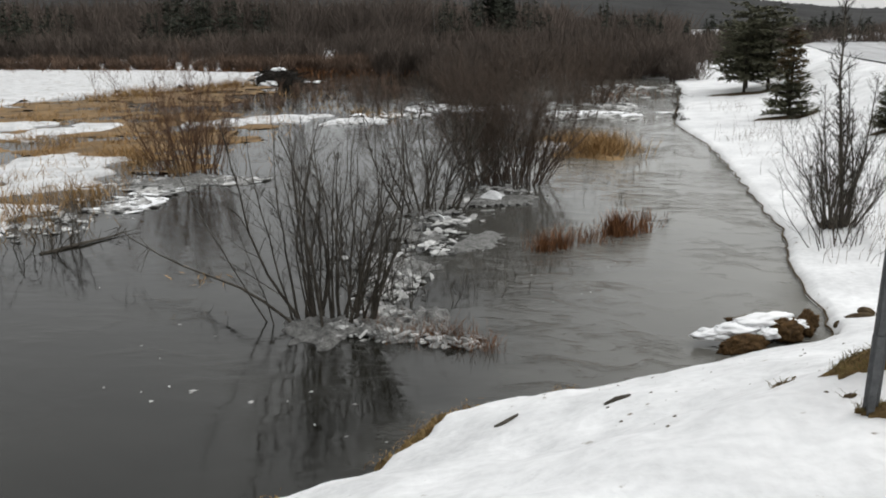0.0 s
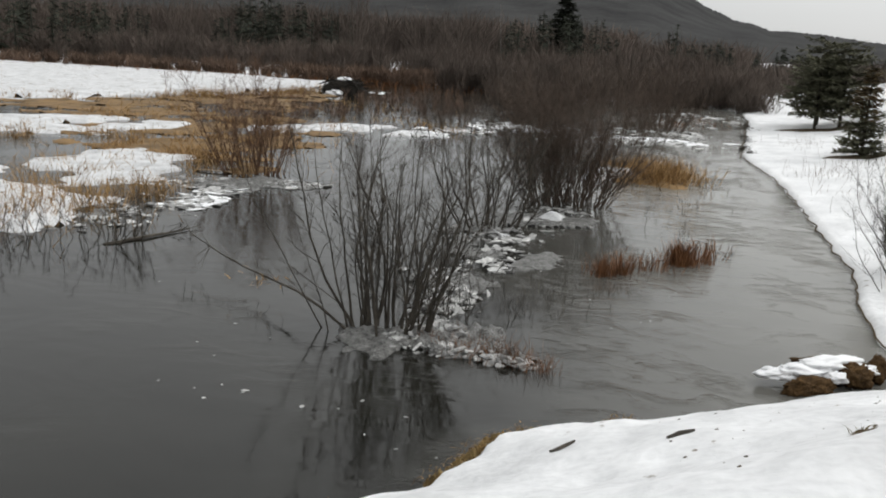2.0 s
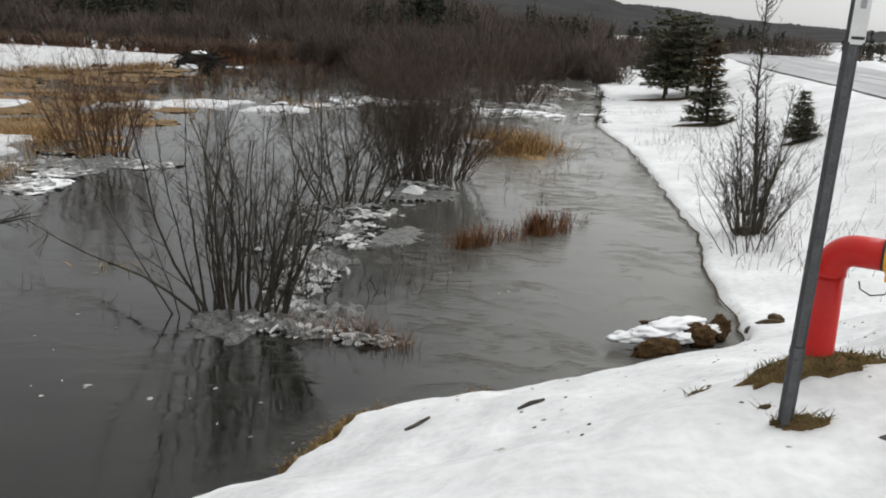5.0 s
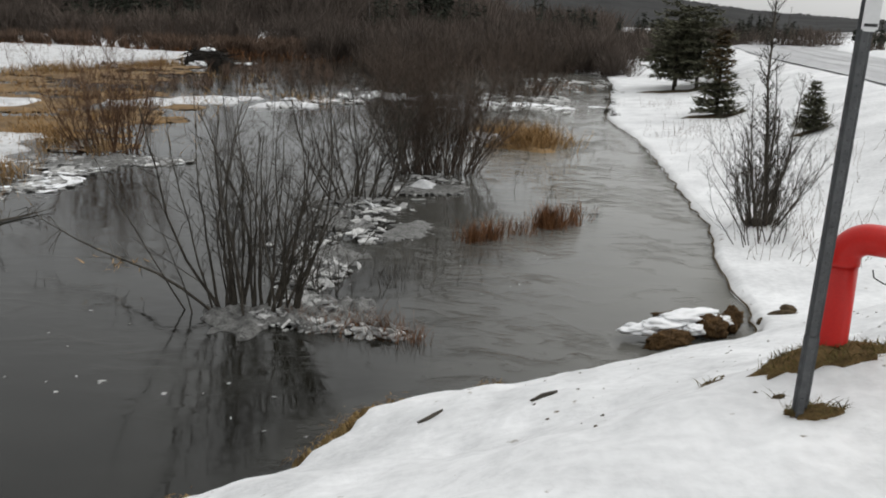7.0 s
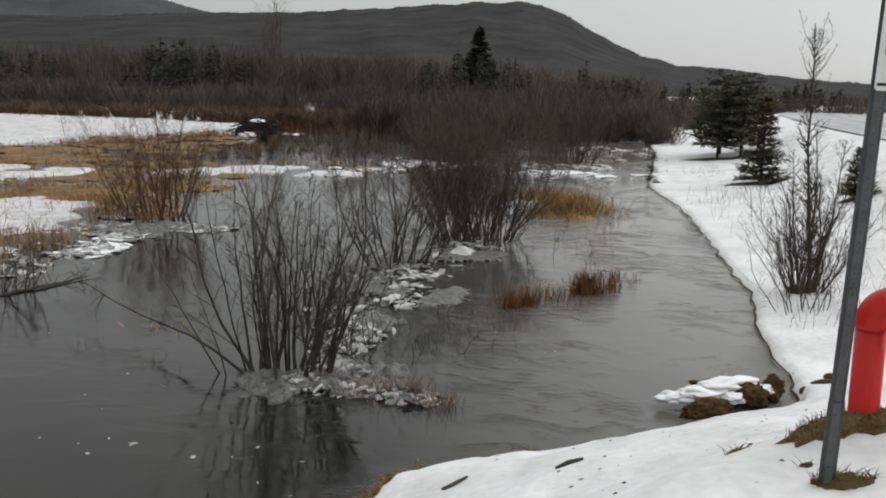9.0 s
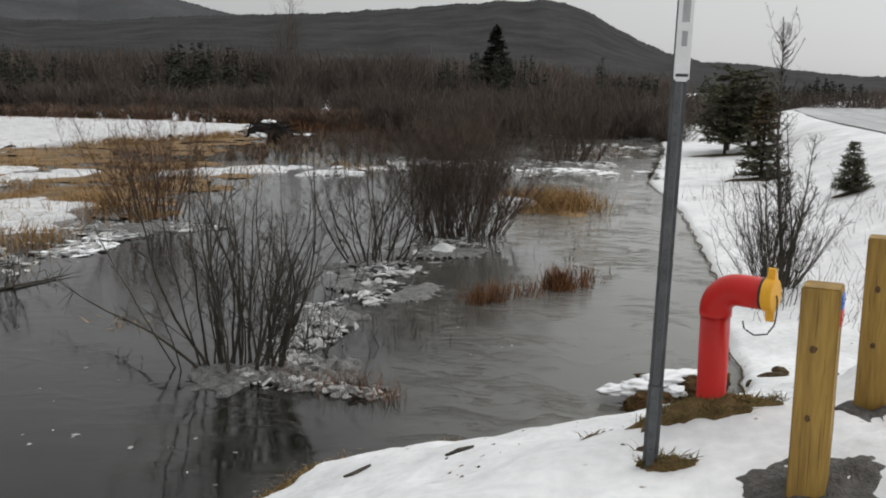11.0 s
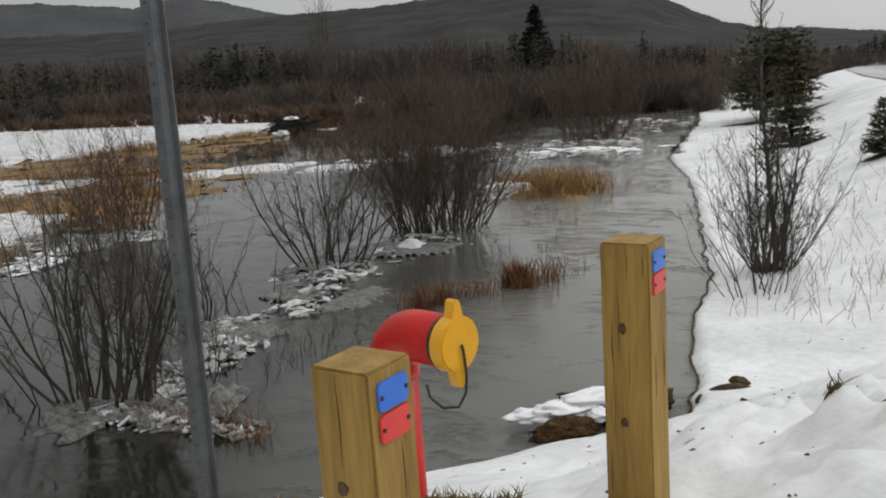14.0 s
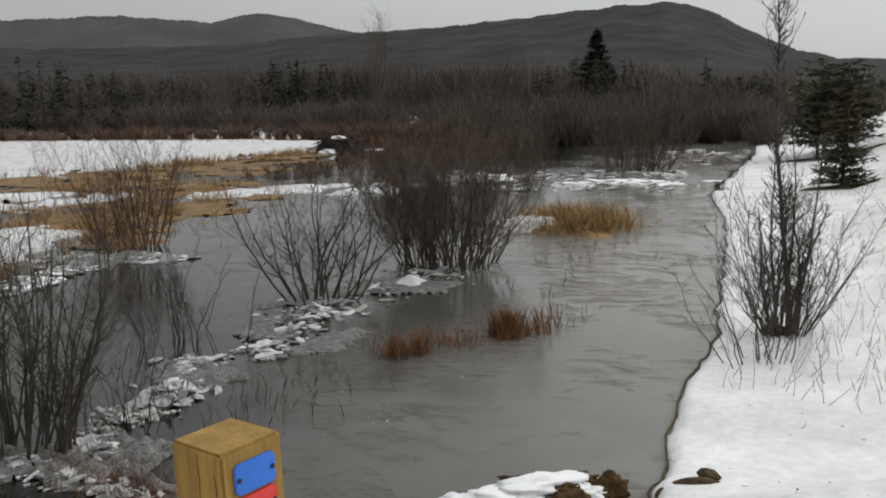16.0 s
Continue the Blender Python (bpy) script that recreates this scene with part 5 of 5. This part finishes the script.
# ---------- red hydrant pipe ----------
def dry_hydrant(x, y, base):
    root = thing("dry_hydrant", (x, y, base), "bright red bent standpipe with a yellow cap on a strap", "hydrant pipe")
    root.matrix_world = pose(x + 0.008, y, base, 0, -1.0, -31)
    rj, rise, R = 0.073, 0.435, 0.115
    V, F = [], []
    tube(V, F, [Vector((0, 0, -0.3)), Vector((0, 0, rise))], [rj, rj], 32)
    mesh_ob("riser", V, F, REDP, root, True)
    V, F = [], []
    pts = [Vector((0, 0, rise - 0.03)), Vector((0, 0, rise + 0.0))]
    for i in range(1, 13):
        a = radians(90 * i / 12)
        pts.append(Vector((R - R * math.cos(a), 0, rise + R * math.sin(a))))
    pts.append(Vector((R + 0.124, 0, rise + R)))
    # the elbow keeps an even cross section through the bend
    for i, p in enumerate(pts):
        d = pts[min(i + 1, len(pts) - 1)] - pts[max(i - 1, 0)]
        d.normalize()
        u, w = Vector((0, 1, 0)), d.cross(Vector((0, 1, 0)))
        for s in range(32):
            a = 2 * math.pi * s / 32
            V.append(p + (u * math.cos(a) + w * math.sin(a)) * (rj + 0.006))
    for i in range(len(pts) - 1):
        for s in range(32):
            a, b = i * 32 + s, i * 32 + (s + 1) % 32
            F.append((a, b, b + 32, a + 32))
    F.append(tuple(range(32)))
    F.append(tuple((len(pts) - 1) * 32 + s for s in range(32)))
    mesh_ob("elbow", V, F, REDP, root, True)
    zc, xc = rise + R, R + 0.124
    # black ring added to draw the shaded gap between elbow and cap
    bm = bmesh.new()
    bmesh.ops.create_cone(bm, cap_ends=True, segments=36, radius1=rj + 0.007, radius2=rj + 0.007, depth=0.010)
    bmesh.ops.transform(bm, matrix=Matrix.Translation((xc - 0.004, 0, zc)) @ Matrix.Rotation(radians(90), 4, "Y"), verts=bm.verts)
    part("gap_ring", bm, BLACK, root, "dark ring drawn for the shaded gap behind the cap")
    bm = bmesh.new()
    bmesh.ops.create_cone(bm, cap_ends=True, segments=40, radius1=rj + 0.012, radius2=rj + 0.009, depth=0.05)
    bmesh.ops.transform(bm, matrix=Matrix.Translation((xc + 0.028, 0, zc)) @ Matrix.Rotation(radians(90), 4, "Y"), verts=bm.verts)
    bmesh.ops.bevel(bm, geom=[e for e in bm.edges if e.calc_face_angle(0) > 1.0], offset=0.005, segments=2, affect="EDGES")
    cap = part("cap", bm, YELL, root, "yellow end cap with two lugs")
    for sgn in (1, -1):
        bm = bmesh.new()
        prof = [(-0.023, -0.008), (0.023, -0.008), (0.012, 0.040), (0.006, 0.048), (-0.004, 0.049), (-0.010, 0.042)]
        lo = [bm.verts.new((xc + 0.012, a, zc + sgn * (rj + 0.010 + b))) for a, b in prof]
        hi = [bm.verts.new((xc + 0.048, a, zc + sgn * (rj + 0.010 + b))) for a, b in prof]
        bm.faces.new(lo)
        bm.faces.new(hi[::-1])
        for i in range(6):
            bm.faces.new((lo[i], hi[i], hi[(i + 1) % 6], lo[(i + 1) % 6]))
        bmesh.ops.recalc_face_normals(bm, faces=bm.faces)
        part("lug", bm, YELL, cap)
    V, F = [], []
    line = [(0.056, 0.0, 0.0), (0.060, 0.002, -0.02), (0.060, 0.006, -0.06), (0.058, 0.010, -0.10), (0.050, 0.012, -0.15), (0.02, 0.010, -0.20), (-0.04, 0.004, -0.215), (-0.09, 0.0, -0.19), (-0.10, 0.0, -0.15)]
    links = 56
    pts = []
    for i in range(links + 1):
        f = i / links * (len(line) - 1)
        k = min(int(f), len(line) - 2)
        pts.append(Vector(line[k]).lerp(Vector(line[k + 1]), f - k) + Vector((xc, 0, zc)))
    tube(V, F, pts, [0.0052 if i % 2 else 0.0028 for i in range(links + 1)], 6)
    mesh_ob("chain", V, F, BLACK, root, True, "thin dark beaded retaining chain")
    return root


dry_hydrant(1.849, 3.773, 1.786)


# ---------- steel sign post ----------
def sign_post(x, y, base):
    root = thing("sign_post", (x, y, base), "perforated grey steel sign post with a narrow white sign", "sign post")
    root.matrix_world = pose(x, y, base, 0.7, 0.9, -12)
    length = 3.1

    def channel(z0, z1, wide, deep, off, name):
        bm = bmesh.new()
        prof = [(-wide, 0), (-wide * 0.62, 0), (-wide * 0.45, -deep), (wide * 0.45, -deep), (wide * 0.62, 0), (wide, 0), (wide, 0.004), (wide * 0.56, 0.004), (wide * 0.40, -deep + 0.004), (-wide * 0.40, -deep + 0.004),
                (-wide * 0.56, 0.004), (-wide, 0.004)]
        lo = [bm.verts.new((a, b + off, z0)) for a, b in prof]
        hi = [bm.verts.new((a, b + off, z1)) for a, b in prof]
        for i in range(12):
            bm.faces.new((lo[i], lo[(i + 1) % 12], hi[(i + 1) % 12], hi[i]))
        bm.faces.new(hi)
        return part(name, bm, GALV, root)

    ch = channel(0.02, length, 0.031, 0.024, 0, "channel")
    channel(-0.4, 0.42, 0.034, 0.028, -0.006, "ground_stub")
    # black discs laid on the face give the dark inside the holes
    for i in range(58):
        bm = bmesh.new()
        bmesh.ops.create_cone(bm, cap_ends=True, segments=8, radius1=0.003, radius2=0.003, depth=0.002)
        bmesh.ops.transform(bm, matrix=Matrix.Translation((0, -0.0245, 0.5 + i * 0.0445)) @ Matrix.Rotation(radians(90), 4, "X"), verts=bm.verts)
        part("punched_hole", bm, BLACK, ch)
    for zz in (0.12, 0.36, 0.92):
        bm = bmesh.new()
        bmesh.ops.create_cone(bm, cap_ends=True, segments=6, radius1=0.009, radius2=0.009, depth=0.012)
        bmesh.ops.transform(bm, matrix=Matrix.Translation((0, -0.036, zz)) @ Matrix.Rotation(radians(90), 4, "X"), verts=bm.verts)
        part("bolt", bm, GALV, root)
    bm = bmesh.new()
    bmesh.ops.create_cube(bm, size=1.0)
    bmesh.ops.transform(bm, matrix=Matrix.Translation((0.010, -0.034, 2.14)) @ Matrix.Diagonal((0.062, 0.006, 0.8, 1)), verts=bm.verts)
    bmesh.ops.bevel(bm, geom=[e for e in bm.edges if abs(e.verts[0].co.y - e.verts[1].co.y) > 0.004], offset=0.008, segments=2, affect="EDGES")
    plate = part("sign_plate", bm, WHITE, root, "narrow white sign with faded grey print")
    for zz, hh, ww in ((2.320, 0.16, 0.03), (2.040, 0.13, 0.03), (1.910, 0.06, 0.022), (1.765, 0.012, 0.05)):
        bm = bmesh.new()
        bmesh.ops.create_cube(bm, size=1.0)
        bmesh.ops.transform(bm, matrix=Matrix.Translation((0.012, -0.038, zz)) @ Matrix.Diagonal((ww, 0.002, hh, 1)), verts=bm.verts)
        part("print_bar", bm, BARGREY if hh > 0.02 else BLACK, plate)
    return root


sign_post(1.511, 3.165, 1.60)


# ---------- litter on the snow ----------
def bank_litter():
    rng = random.Random(111)
    V, F = [], []
    for _ in range(420):
        x, y = rng.choice(((5.6, 24.5), (6.4, 28.0), (6.0, 33.0), (5.4, 21.0), (4.9, 11.8), (5.4, 13.2), (4.6, 12.6), (6.2, 15.5), (5.6, 18.0), (5.0, 25.0), (7.5, 19.0)))
        x, y = x + rng.gauss(0, 0.6), y + rng.gauss(0, 0.8)
        if poly_dist(SH, np.array([x]), np.array([y]), True)[0] < 0.25:
            continue
        p = Vector((x, y, H(x, y) - 0.02))
        d = Vector((rng.gauss(0, 0.35), rng.gauss(0, 0.35), 1)).normalized()
        q = p + d * rng.uniform(0.12, 0.5)
        tube(V, F, [p, p.lerp(q, 0.5) + Vector((rng.gauss(0, 0.02), 0, 0)), q], [0.004, 0.003, 0.0015], 3)
    ob = mesh_ob("dead_stalks", V, F, BARK_LOW)
    tagged(ob, "thin dead stalks poking through bank snow", "stalk", kind="stuff")
    V, F = [], []
    for _ in range(650):
        x, y = 2.75 + 4.5 * rng.random() ** 1.7, 2.9 + 7.0 * rng.random() ** 1.6
        if rng.random() < 0.35:
            x, y = rng.uniform(0.3, 2.6), rng.uniform(3.4, 6.3)
            if rng.random() < 0.7:
                continue
        r = 0.002 + 0.011 * rng.random() ** 2.2
        c = Vector((x, y, H(x, y) + r * 0.2))
        b = len(V)
        for k in range(6):
            a = k * math.pi / 3
            V.append(c + Vector((math.cos(a) * r * rng.uniform(0.8, 2.2), math.sin(a) * r * rng.uniform(0.6, 1.2), -0.004)))
        V.append(c + Vector((0, 0, r * 0.7)))
        F.extend([(b + k, b + (k + 1) % 6, b + 6) for k in range(6)])
    ob = mesh_ob("dirt_crumbs", V, F, EARTH)
    tagged(ob, "dark crumbs of dirt scattered on dirty snow", "dirt", kind="stuff")


bank_litter()
